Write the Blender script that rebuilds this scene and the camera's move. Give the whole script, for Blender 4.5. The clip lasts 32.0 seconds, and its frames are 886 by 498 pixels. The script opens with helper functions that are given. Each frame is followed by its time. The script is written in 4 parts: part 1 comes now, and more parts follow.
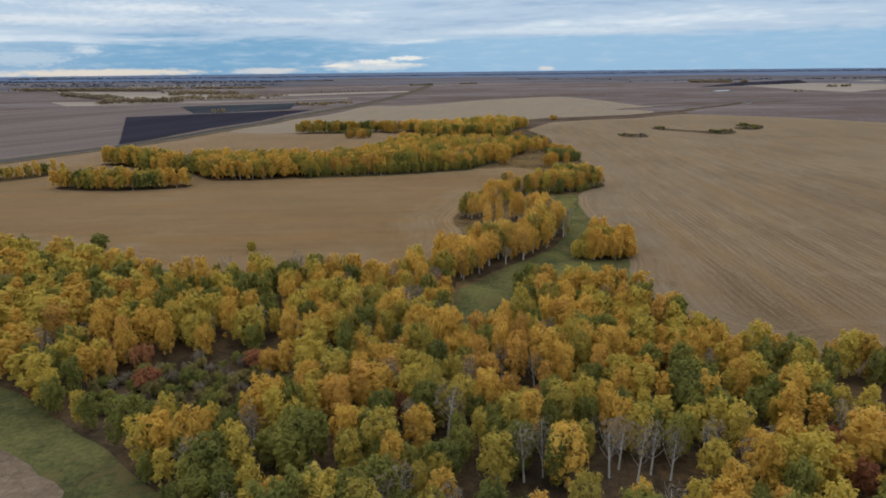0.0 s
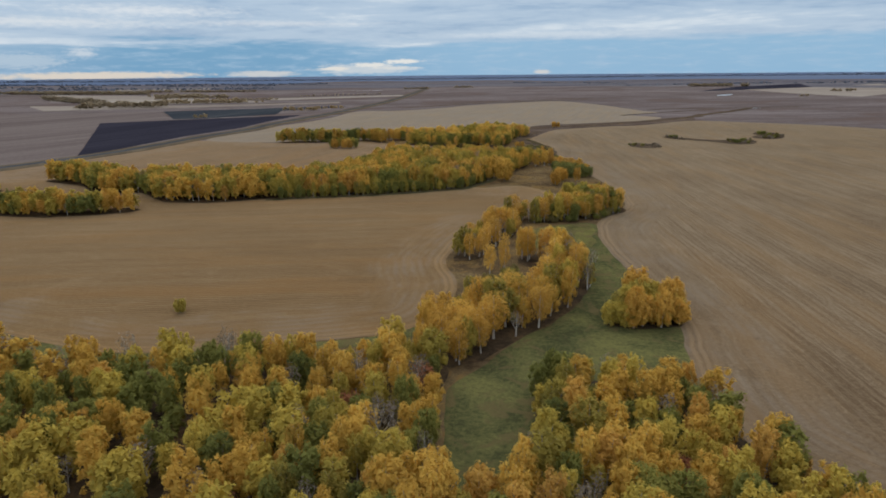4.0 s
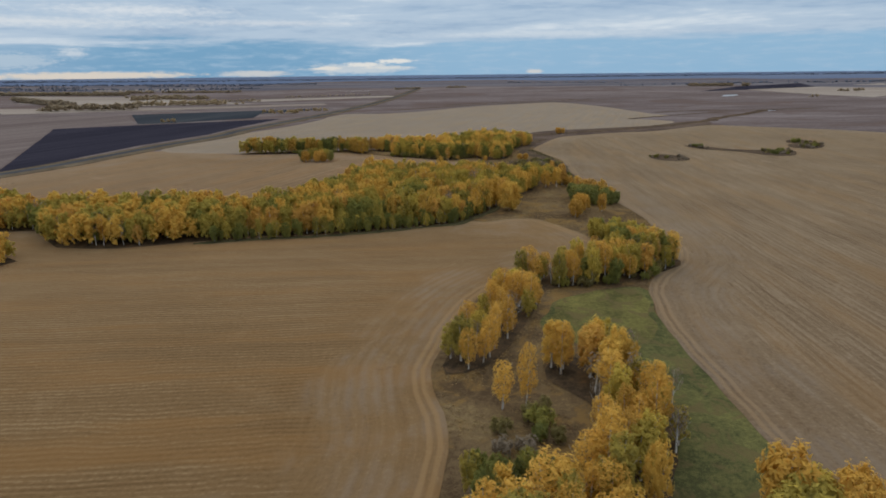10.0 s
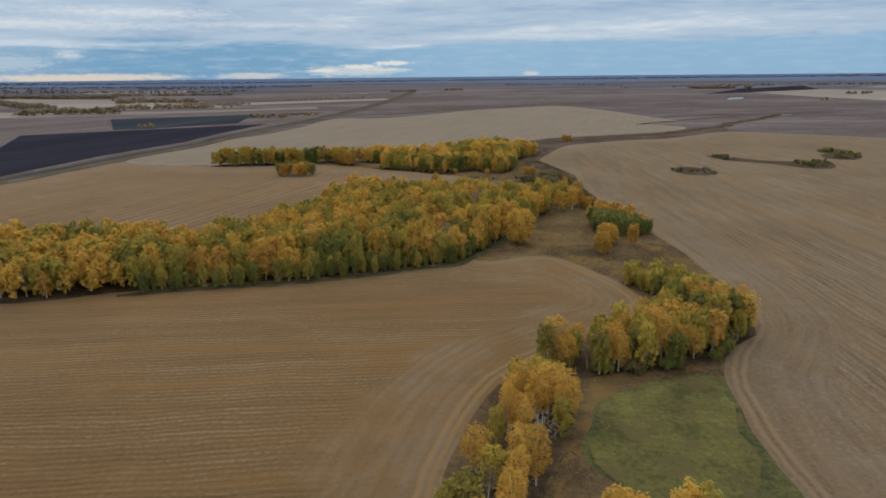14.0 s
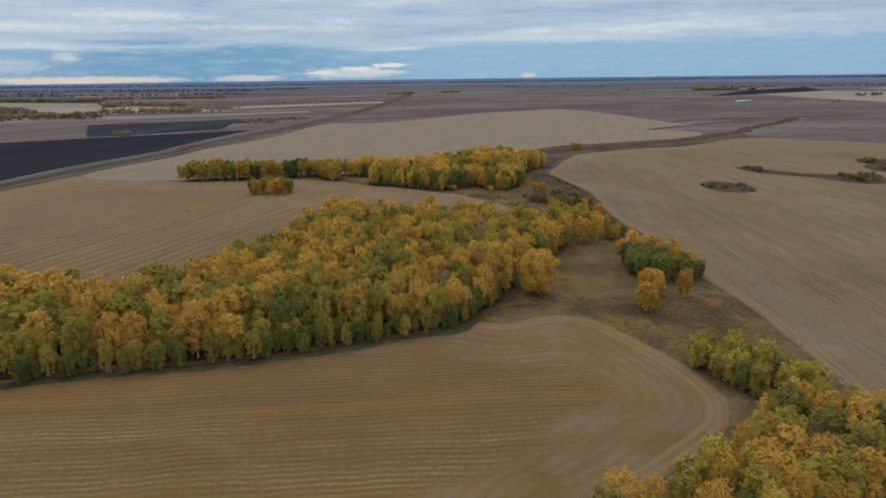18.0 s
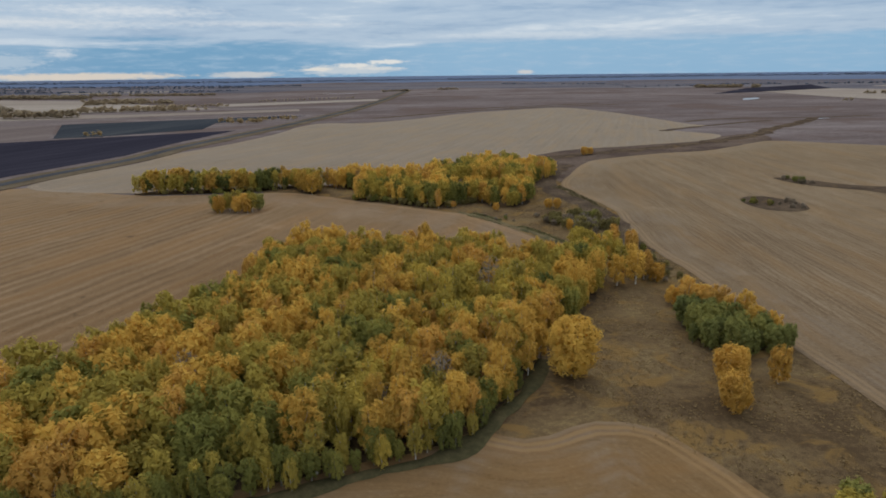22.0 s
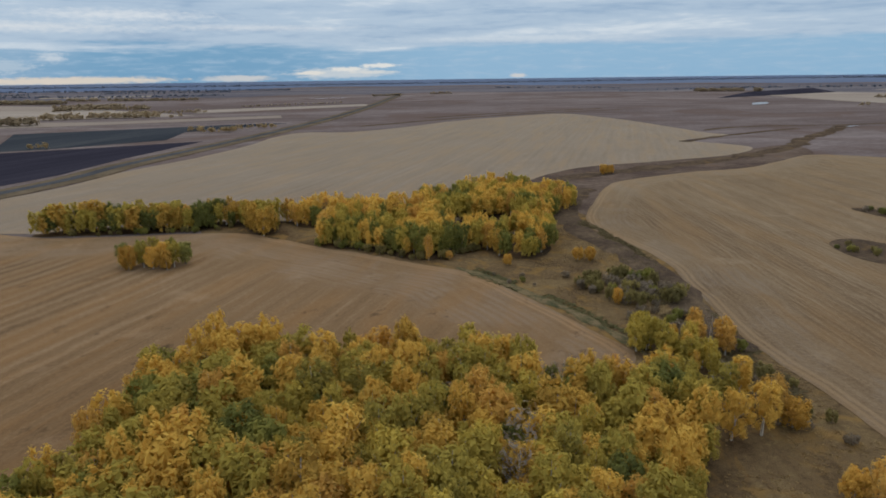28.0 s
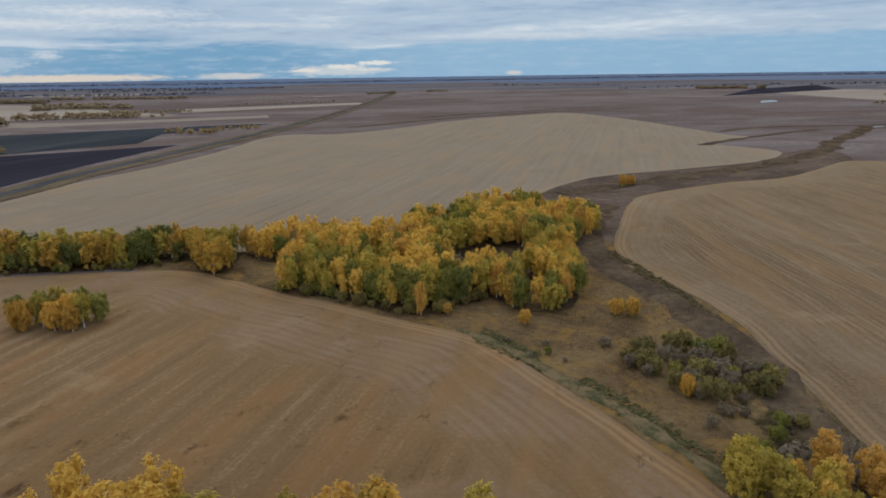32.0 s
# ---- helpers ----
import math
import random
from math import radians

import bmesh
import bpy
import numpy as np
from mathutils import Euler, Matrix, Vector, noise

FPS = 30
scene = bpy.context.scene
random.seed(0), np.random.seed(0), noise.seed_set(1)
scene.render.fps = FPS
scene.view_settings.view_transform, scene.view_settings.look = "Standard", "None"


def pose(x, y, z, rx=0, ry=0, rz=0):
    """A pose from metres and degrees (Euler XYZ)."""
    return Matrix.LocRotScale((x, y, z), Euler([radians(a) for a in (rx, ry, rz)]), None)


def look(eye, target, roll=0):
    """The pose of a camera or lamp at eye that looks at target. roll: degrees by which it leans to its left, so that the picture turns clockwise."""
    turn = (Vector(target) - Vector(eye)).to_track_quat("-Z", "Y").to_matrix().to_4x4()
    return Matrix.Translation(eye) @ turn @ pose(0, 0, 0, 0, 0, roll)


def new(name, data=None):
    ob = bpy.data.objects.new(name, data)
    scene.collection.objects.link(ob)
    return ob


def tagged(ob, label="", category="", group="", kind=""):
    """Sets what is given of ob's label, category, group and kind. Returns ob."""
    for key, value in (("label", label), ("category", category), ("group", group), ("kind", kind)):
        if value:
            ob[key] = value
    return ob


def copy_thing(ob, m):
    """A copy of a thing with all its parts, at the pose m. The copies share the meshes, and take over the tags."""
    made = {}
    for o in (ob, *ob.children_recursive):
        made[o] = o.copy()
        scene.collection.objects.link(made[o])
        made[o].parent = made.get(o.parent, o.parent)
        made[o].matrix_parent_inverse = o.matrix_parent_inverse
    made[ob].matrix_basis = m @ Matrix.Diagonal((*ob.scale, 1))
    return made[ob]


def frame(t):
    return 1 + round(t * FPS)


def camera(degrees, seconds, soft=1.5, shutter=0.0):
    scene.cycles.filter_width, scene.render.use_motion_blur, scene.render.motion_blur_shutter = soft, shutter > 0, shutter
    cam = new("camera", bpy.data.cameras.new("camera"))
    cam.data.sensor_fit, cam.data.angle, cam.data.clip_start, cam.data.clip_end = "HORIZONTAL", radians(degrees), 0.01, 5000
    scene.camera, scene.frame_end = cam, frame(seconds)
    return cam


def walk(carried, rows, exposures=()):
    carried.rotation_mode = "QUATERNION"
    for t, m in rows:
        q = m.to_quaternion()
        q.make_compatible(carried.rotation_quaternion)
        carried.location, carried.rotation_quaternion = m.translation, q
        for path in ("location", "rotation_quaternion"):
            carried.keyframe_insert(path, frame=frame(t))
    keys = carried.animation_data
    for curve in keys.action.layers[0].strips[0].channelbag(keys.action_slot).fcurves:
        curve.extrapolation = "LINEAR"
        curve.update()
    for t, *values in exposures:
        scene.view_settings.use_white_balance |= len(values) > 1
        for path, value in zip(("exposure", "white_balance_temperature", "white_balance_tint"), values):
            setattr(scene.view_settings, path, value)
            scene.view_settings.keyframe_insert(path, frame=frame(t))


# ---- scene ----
cam = camera(70.59, 32.0, soft=1.75)
# seconds, eye in metres, heading, tilt and lean in degrees
PATH = [
    (0.0, 0.26, 0.00, 59.93, -1.351, -15.989, 0.615),
    (0.5, 0.64, 6.67, 60.00, -1.367, -15.960, 0.609),
    (1.0, 1.07, 13.35, 60.10, -1.399, -15.934, 0.617),
    (1.5, 1.49, 20.02, 60.18, -1.441, -15.870, 0.603),
    (2.0, 1.87, 26.70, 60.26, -1.497, -15.845, 0.607),
    (2.5, 2.21, 33.37, 60.28, -1.555, -15.782, 0.576),
    (3.0, 2.62, 40.04, 60.30, -1.606, -15.720, 0.587),
    (3.5, 3.04, 46.72, 60.29, -1.665, -15.707, 0.557),
    (4.0, 3.51, 53.39, 60.21, -1.732, -15.715, 0.538),
    (4.5, 3.91, 60.07, 60.17, -1.800, -15.699, 0.533),
    (6.5, 5.55, 86.76, 60.08, -2.037, -15.729, 0.528),
    (7.0, 6.04, 93.44, 60.01, -2.101, -15.758, 0.530),
    (7.5, 6.53, 100.11, 60.03, -2.143, -15.765, 0.546),
    (8.0, 6.99, 106.78, 60.01, -2.199, -15.809, 0.554),
    (8.5, 7.36, 113.46, 59.99, -2.220, -15.817, 0.566),
    (9.0, 7.57, 120.13, 60.13, -2.250, -15.828, 0.576),
    (9.5, 7.95, 126.81, 60.37, -2.298, -15.807, 0.593),
    (10.0, 8.38, 133.48, 60.52, -2.349, -15.757, 0.612),
    (10.5, 8.77, 140.15, 60.58, -2.382, -15.744, 0.627),
    (11.0, 9.11, 146.83, 60.62, -2.423, -15.734, 0.635),
    (11.5, 9.48, 153.50, 60.62, -2.476, -15.701, 0.628),
    (12.0, 9.84, 160.18, 60.55, -2.512, -15.639, 0.621),
    (12.5, 10.25, 166.85, 60.53, -2.545, -15.621, 0.627),
    (13.0, 10.64, 173.52, 60.60, -2.568, -15.609, 0.610),
    (13.5, 10.97, 180.20, 60.69, -2.602, -15.608, 0.612),
    (14.0, 11.27, 186.87, 60.79, -2.632, -15.582, 0.600),
    (14.5, 11.65, 193.55, 60.88, -2.652, -15.554, 0.626),
    (16.5, 13.33, 220.24, 61.12, -2.739, -15.459, 0.685),
    (17.0, 13.75, 226.92, 61.15, -2.764, -15.421, 0.707),
    (17.5, 14.08, 233.59, 61.10, -2.798, -15.398, 0.691),
    (18.0, 14.43, 240.26, 61.07, -2.811, -15.416, 0.723),
    (18.5, 14.71, 246.94, 61.08, -2.833, -15.424, 0.709),
    (19.0, 15.07, 253.61, 61.10, -2.867, -15.432, 0.715),
    (19.5, 15.42, 260.29, 61.18, -2.888, -15.456, 0.733),
    (20.0, 15.83, 266.96, 61.19, -2.925, -15.517, 0.737),
    (20.5, 16.15, 273.63, 61.18, -2.967, -15.554, 0.697),
    (21.0, 16.48, 280.31, 61.19, -3.018, -15.567, 0.704),
    (21.5, 16.85, 286.98, 61.20, -3.070, -15.620, 0.701),
    (22.0, 17.23, 293.66, 61.21, -3.113, -15.699, 0.674),
    (22.5, 17.65, 300.33, 61.25, -3.169, -15.762, 0.655),
    (23.0, 18.11, 307.00, 61.28, -3.227, -15.797, 0.630),
    (23.5, 18.56, 313.68, 61.25, -3.260, -15.796, 0.630),
    (24.0, 19.03, 320.35, 61.29, -3.315, -15.784, 0.640),
    (24.5, 19.42, 327.03, 61.38, -3.383, -15.803, 0.640),
    (25.0, 19.74, 333.70, 61.45, -3.452, -15.719, 0.664),
    (25.5, 20.16, 340.37, 61.46, -3.526, -15.667, 0.659),
    (27.5, 21.91, 367.07, 61.41, -3.698, -15.446, 0.742),
    (28.0, 22.32, 373.74, 61.46, -3.737, -15.406, 0.736),
    (28.5, 22.80, 380.42, 61.46, -3.770, -15.466, 0.743),
    (29.0, 23.25, 387.09, 61.55, -3.812, -15.500, 0.732),
    (29.5, 23.72, 393.77, 61.58, -3.834, -15.548, 0.755),
    (30.0, 24.16, 400.44, 61.56, -3.877, -15.579, 0.757),
    (30.5, 24.64, 407.11, 61.54, -3.933, -15.577, 0.779),
    (31.0, 25.13, 413.79, 61.50, -3.985, -15.595, 0.791),
    (31.5, 25.59, 420.46, 61.51, -4.016, -15.627, 0.803),
    (32.0, 26.10, 427.14, 61.54, -4.057, -15.641, 0.803),
]
walk(cam, [(t, pose(x, y, z, 0, 0, yaw) @ pose(0, 0, 0, 90 + tilt) @ pose(0, 0, 0, 0, 0, -lean)) for t, x, y, z, yaw, tilt, lean in PATH],
     exposures=[(0.0, 0.21, 6150, 10), (6.0, 0.07, 6150, 10), (32.0, 0.04, 6150, 10)])

# ---- light ----
SUN_EL, SUN_AZ = 55.0, -14.0     # degrees above the horizon, degrees clockwise from +y


class Net:
    """A small node-tree writer."""

    def __init__(self, tree):
        self.tree = tree
        tree.nodes.clear()

    def add(self, kind, **settings):
        node = self.tree.nodes.new(kind)
        for key, value in settings.items():
            self.put(node.inputs[key], value)
        return node

    def put(self, socket, value):
        if isinstance(value, bpy.types.NodeSocket):
            self.tree.links.new(value, socket)
        elif isinstance(value, tuple) and len(value) == 3 and socket.type == "RGBA":
            socket.default_value = (*value, 1)
        else:
            socket.default_value = value

    def math(self, op, a, b=0.0, c=None, clamp=False):
        node = self.tree.nodes.new("ShaderNodeMath")
        node.operation, node.use_clamp = op, clamp
        self.put(node.inputs[0], a)
        self.put(node.inputs[1], b)
        if c is not None:
            self.put(node.inputs[2], c)
        return node.outputs[0]

    def ramp(self, value, lo, hi, to_lo=0.0, to_hi=1.0):
        node = self.tree.nodes.new("ShaderNodeMapRange")
        node.interpolation_type = "SMOOTHSTEP"
        for i, v in enumerate((value, lo, hi, to_lo, to_hi)):
            self.put(node.inputs[i], v)
        return node.outputs[0]

    def mix(self, fac, a, b, blend="MIX"):
        node = self.tree.nodes.new("ShaderNodeMix")
        node.data_type, node.blend_type, node.clamp_factor = "RGBA", blend, True
        self.put(node.inputs[0], fac)
        self.put(node.inputs[6], a if isinstance(a, bpy.types.NodeSocket) else (*a, 1))
        self.put(node.inputs[7], b if isinstance(b, bpy.types.NodeSocket) else (*b, 1))
        return node.outputs[2]

    def noise(self, vector, scale, detail=4.0, rough=0.55, distort=0.0):
        node = self.tree.nodes.new("ShaderNodeTexNoise")
        self.put(node.inputs["Vector"], vector)
        for key, value in (("Scale", scale), ("Detail", detail), ("Roughness", rough), ("Distortion", distort)):
            self.put(node.inputs[key], value)
        return node.outputs[0]

    def join(self, x, y, z=0.0):
        node = self.tree.nodes.new("ShaderNodeCombineXYZ")
        for i, v in enumerate((x, y, z)):
            self.put(node.inputs[i], v)
        return node.outputs[0]

    def split(self, vector):
        node = self.tree.nodes.new("ShaderNodeSeparateXYZ")
        self.put(node.inputs[0], vector)
        return node.outputs


def build_world():
    world = bpy.data.worlds.new("autumn_sky")
    scene.world = world
    world.use_nodes = True
    n = Net(world.node_tree)
    sky = n.add("ShaderNodeTexSky")
    sky.sky_type, sky.sun_disc = "NISHITA", False
    sky.sun_elevation, sky.sun_rotation = radians(SUN_EL), radians(SUN_AZ)
    way = n.add("ShaderNodeTexCoord").outputs["Generated"]
    x, y, z = n.split(way)
    az = n.math("MULTIPLY", n.math("ARCTAN2", x, y), 57.2958)
    el = n.math("MULTIPLY", n.math("ARCSINE", z), 57.2958)
    # layered cloud: long flat streaks low down, wider billows higher
    flat = n.join(n.math("MULTIPLY", az, 0.075), n.math("MULTIPLY", el, 0.68), 3.1)
    streak = n.noise(flat, 1.0, 6.0, 0.58, 0.35)
    fine = n.noise(n.join(n.math("MULTIPLY", az, 0.42), n.math("MULTIPLY", el, 2.3), 9.0), 1.0, 5.0, 0.6, 0.3)
    tone = n.math("ADD", n.math("MULTIPLY", streak, 0.80), n.math("MULTIPLY", fine, 0.20))
    layer = n.mix(n.ramp(tone, 0.33, 0.51), (0.34, 0.46, 0.60), (0.48, 0.585, 0.69))
    layer = n.mix(n.ramp(tone, 0.50, 0.68), layer, (0.71, 0.765, 0.80))
    # clear blue gap above the horizon
    edge = n.math("ADD", el, n.math("MULTIPLY", n.math("SUBTRACT", streak, 0.5), 3.2))
    gap = n.math("MULTIPLY", n.ramp(edge, 2.9, 2.1), n.ramp(az, -36.0, -22.0, 0.45, 1.0))
    blue = n.mix(n.ramp(az, -14.0, 6.0), (0.18, 0.37, 0.55), (0.30, 0.49, 0.66))
    blue = n.mix(n.ramp(fine, 0.42, 0.92), blue, (0.42, 0.56, 0.69))
    col = n.mix(gap, layer, blue)

    def patch(col, a, da, e, de, colour, rough=0.8, power=0.9, core=0.45):
        u = n.math("DIVIDE", n.math("SUBTRACT", az, a), da)
        v = n.math("DIVIDE", n.math("SUBTRACT", el, e), de)
        r = n.math("SQRT", n.math("ADD", n.math("MULTIPLY", u, u), n.math("MULTIPLY", v, v)))
        bump = n.noise(n.join(n.math("MULTIPLY", az, 1.3), n.math("MULTIPLY", el, 4.6), a), 1.0, 5.0, 0.62)
        r = n.math("ADD", r, n.math("MULTIPLY", n.math("SUBTRACT", bump, 0.5), rough * 2.6))
        return n.mix(n.math("MULTIPLY", n.ramp(r, 1.5 - core, core), power), col, colour)

    col = patch(col, -5.2, 5.2, 0.38, 0.55, (0.66, 0.69, 0.69), 0.55, 0.8)
    col = patch(col, -1.6, 1.9, 0.98, 0.26, (0.88, 0.84, 0.76), 0.6)
    col = patch(col, -4.4, 1.7, 0.72, 0.24, (0.86, 0.82, 0.74), 0.6)
    col = patch(col, -7.6, 1.5, 0.42, 0.20, (0.84, 0.79, 0.70), 0.6)
    col = patch(col, -2.2, 2.6, 0.45, 0.16, (0.78, 0.76, 0.70), 0.6, 0.7)
    col = patch(col, -26.0, 9.5, 0.02, 0.36, (0.80, 0.69, 0.56), 0.45, 0.9)
    col = patch(col, -13.5, 3.5, 0.05, 0.30, (0.72, 0.68, 0.63), 0.45, 0.8)
    col = patch(col, 10.5, 0.9, 0.02, 0.22, (0.74, 0.69, 0.63), 0.4, 0.8)
    col = patch(col, -27.0, 1.0, 1.75, 0.45, (0.66, 0.71, 0.75), 0.9, 0.8, 0.1)
    col = patch(col, -31.0, 3.4, 1.1, 0.7, (0.50, 0.60, 0.68), 0.8, 0.7)
    # warm light breaking through the layer higher up
    col = patch(col, -30.0, 9.0, 3.9, 0.34, (0.82, 0.82, 0.80), 0.9, 0.7, -0.2)
    col = patch(col, -22.0, 6.0, 4.9, 0.40, (0.86, 0.86, 0.84), 0.9, 0.7, -0.2)
    col = patch(col, -12.0, 8.0, 4.1, 0.22, (0.78, 0.79, 0.79), 0.9, 0.6, -0.2)
    col = patch(col, 12.0, 9.0, 3.1, 0.26, (0.70, 0.75, 0.78), 0.9, 0.6, -0.2)
    # overhead the same cloud deck goes on, thicker and brighter
    high = n.mix(n.ramp(n.noise(way, 3.0, 5.0, 0.6), 0.35, 0.65), (0.82, 0.88, 0.95), (1.12, 1.14, 1.15))
    col = n.mix(n.ramp(el, 7.0, 22.0), col, high)
    col = n.mix(n.ramp(el, -0.2, -1.5), col, (0.10, 0.09, 0.08))
    clouds = n.add("ShaderNodeBackground", Color=col, Strength=0.92)
    clear = n.add("ShaderNodeBackground", Color=sky.outputs[0], Strength=0.05)
    both = n.add("ShaderNodeMixShader")
    both.inputs[0].default_value = 0.08
    n.tree.links.new(clouds.outputs[0], both.inputs[1])
    n.tree.links.new(clear.outputs[0], both.inputs[2])
    n.add("ShaderNodeOutputWorld", Surface=both.outputs[0])


build_world()
sun = new("sun", bpy.data.lights.new("sun", "SUN"))
sun.data.energy, sun.data.angle, sun.data.color = 0.72, radians(40), (1.0, 0.95, 0.88)
sun.matrix_world = look((100 * math.sin(radians(SUN_AZ)), 100 * math.cos(radians(SUN_AZ)), 100 * math.tan(radians(SUN_EL))), (0, 0, 0))
tagged(sun, "soft veiled autumn sun", "light")


# ---- materials ----
def material(name):
    m = bpy.data.materials.new(name)
    m.use_nodes = True
    n = Net(m.node_tree)
    here = n.add("ShaderNodeTexCoord").outputs["Object"]
    return m, n, here


def finish(n, colour, rough=0.9, height=None, depth=0.1, spec=0.0, sheen=0.0):
    shader = n.add("ShaderNodeBsdfPrincipled", Roughness=rough)
    n.put(shader.inputs["Base Color"], colour)
    shader.inputs["Specular IOR Level"].default_value = spec
    if sheen:
        shader.inputs["Sheen Weight"].default_value, shader.inputs["Sheen Roughness"].default_value = sheen, 0.35
        shader.inputs["Sheen Tint"].default_value = (0.80, 0.64, 0.44, 1)
    if height is not None:
        bump = n.add("ShaderNodeBump", Strength=0.6, Distance=depth, Height=height)
        n.put(shader.inputs["Normal"], bump.outputs[0])
    n.add("ShaderNodeOutputMaterial", Surface=shader.outputs[0])


def turned(n, here, degrees):
    """Coordinates along and across rows that run at that angle from +x."""
    x, y, z = n.split(here)
    c, s = math.cos(radians(degrees)), math.sin(radians(degrees))
    u = n.math("ADD", n.math("MULTIPLY", x, c), n.math("MULTIPLY", y, s))
    v = n.math("SUBTRACT", n.math("MULTIPLY", y, c), n.math("MULTIPLY", x, s))
    return u, v


def stubble(name, angle, dark, mid, light, band=26.0, pitch=7.0, contrast=1.0, worn=0.5, comb_gap=1.5, pale=0.0, blots=0.15, fineness=0.10, swathing=0.06, lines=None, banding=0.5, streaking=0.5):
    """Harvested stubble: swaths along one angle, turning passes that follow the edge, pale worn chaff and soil patches."""
    m, n, here = material(name)
    u, v = turned(n, here, angle)
    reach = n.add("ShaderNodeAttribute")
    reach.attribute_name = "edge"
    edge = reach.outputs["Fac"]
    wander = n.noise(here, 0.035, 3.0)
    head = n.ramp(n.math("ADD", edge, n.math("MULTIPLY", n.math("SUBTRACT", wander, 0.5), 30.0)), band, band * 0.72)

    def rows(along, across, seed, fineness, swathing):
        wide = n.noise(n.join(n.math("MULTIPLY", along, 0.010), n.math("MULTIPLY", across, 1.0 / pitch), seed), 1.0, 3.0, 0.6)
        thin = n.noise(n.join(n.math("MULTIPLY", along, 0.045), n.math("MULTIPLY", across, 1.25), seed + 4), 1.0, 4.0, 0.75)
        comb = n.math("SINE", n.math("MULTIPLY", n.math("ADD", across, n.math("MULTIPLY", wander, 5.0)), 6.283 / comb_gap))
        swath = n.math("SINE", n.math("MULTIPLY", n.math("ADD", across, n.math("MULTIPLY", wander, 5.0)), 6.283 / pitch))
        s = n.math("ADD", n.math("MULTIPLY", wide, banding), n.math("MULTIPLY", thin, streaking))
        s = n.math("ADD", s, 0.5 - 0.5 * (banding + streaking))
        s = n.math("ADD", s, n.math("MULTIPLY", comb, fineness))
        return n.math("ADD", s, n.math("MULTIPLY", swath, swathing))

    field = rows(u, v, 2.0, fineness, swathing)
    if lines:
        drawn = n.ramp(n.math("ADD", n.split(here)[0], n.math("MULTIPLY", n.math("SUBTRACT", wander, 0.5), 60.0)), *lines)
        field = n.math("ADD", n.math("MULTIPLY", field, drawn), n.math("MULTIPLY", rows(u, v, 2.0, 0.015, 0.015), n.math("SUBTRACT", 1.0, drawn)))
    drift = n.math("ADD", edge, n.math("MULTIPLY", n.math("SUBTRACT", n.noise(here, 0.05, 2.0), 0.5), 3.0))
    turn = n.noise(n.join(n.math("MULTIPLY", u, 0.03), n.math("MULTIPLY", drift, 0.55), n.math("MULTIPLY", v, 0.03)), 1.0, 5.0, 0.75)
    turn = n.math("ADD", n.math("MULTIPLY", turn, 0.42), 0.29)
    streak = n.math("ADD", n.math("MULTIPLY", field, n.math("SUBTRACT", 1.0, head)), n.math("MULTIPLY", turn, head))
    broad = n.noise(here, 0.012, 4.0, 0.6)
    grain = n.noise(here, 1.1, 4.0, 0.7)
    tone = n.math("ADD", streak, n.math("MULTIPLY", n.math("SUBTRACT", broad, 0.5), 0.45))
    tone = n.math("ADD", tone, n.math("MULTIPLY", n.math("SUBTRACT", grain, 0.5), 0.62))
    k = 0.17 / contrast
    col = n.mix(n.ramp(tone, 0.5 - k, 0.5), dark, mid)
    col = n.mix(n.ramp(tone, 0.5, 0.5 + k), col, light)
    straw = n.ramp(n.noise(n.join(n.math("MULTIPLY", u, 0.012), n.math("MULTIPLY", v, 0.085), 9.0), 1.0, 4.0, 0.6), 0.44, 0.66)
    col = n.mix(n.math("MULTIPLY", straw, 0.55), col, (mid[0] * 1.26, mid[1] * 1.10, mid[2] * 0.86))
    spots = n.math("MULTIPLY", n.ramp(n.noise(here, 0.055, 5.0, 0.65, 0.6), 0.56, 0.78), worn)
    col = n.mix(spots, col, tuple(min(1, c * 1.18 + 0.015) for c in light))
    col = n.mix(n.math("MULTIPLY", n.math("MULTIPLY", head, n.ramp(turn, 0.40, 0.60)), pale * 0.40), col, tuple(c * 1.10 for c in light))
    # passes that follow the edge, drawn pale and worn in patches, and the wheel tracks beside it
    waver = n.math("ADD", edge, n.math("MULTIPLY", n.math("SUBTRACT", n.noise(here, 0.05, 2.0), 0.5), 3.0))
    passes = n.math("SINE", n.math("MULTIPLY", waver, 6.283 / 2.7))
    chalk = n.math("MULTIPLY", n.ramp(n.noise(here, 0.05, 5.0, 0.62, 0.5), 0.40, 0.62), head)
    chalk = n.math("MULTIPLY", chalk, n.ramp(n.math("ADD", n.math("MULTIPLY", passes, 0.35), n.noise(here, 0.45, 3.0, 0.7)), -0.6, 1.5))
    grey = sum(light) / 3 * 1.08
    col = n.mix(n.math("MULTIPLY", chalk, pale), col, tuple(0.55 * c * 1.12 + 0.45 * grey for c in light))
    for far_off in (1.7, 3.5):
        wheel = n.ramp(n.math("ABSOLUTE", n.math("SUBTRACT", n.math("ADD", edge, n.math("MULTIPLY", n.math("SUBTRACT", wander, 0.5), 2.0)), far_off)), 0.75, 0.2)
        col = n.mix(n.math("MULTIPLY", wheel, 0.55), col, (light[0] * 1.14, light[1] * 1.06, light[2] * 0.95))
    soil = n.math("MULTIPLY", n.ramp(n.noise(n.join(n.math("MULTIPLY", u, 0.05), n.math("MULTIPLY", v, 0.16), 5.0), 1.0, 5.0, 0.7), 0.63, 0.76), 0.55)
    col = n.mix(soil, col, tuple(c * 0.62 for c in dark))
    blot = n.ramp(n.noise(n.join(n.math("MULTIPLY", u, 0.13), n.math("MULTIPLY", v, 0.17), 7.0), 1.0, 6.0, 0.75), 0.56, 0.68)
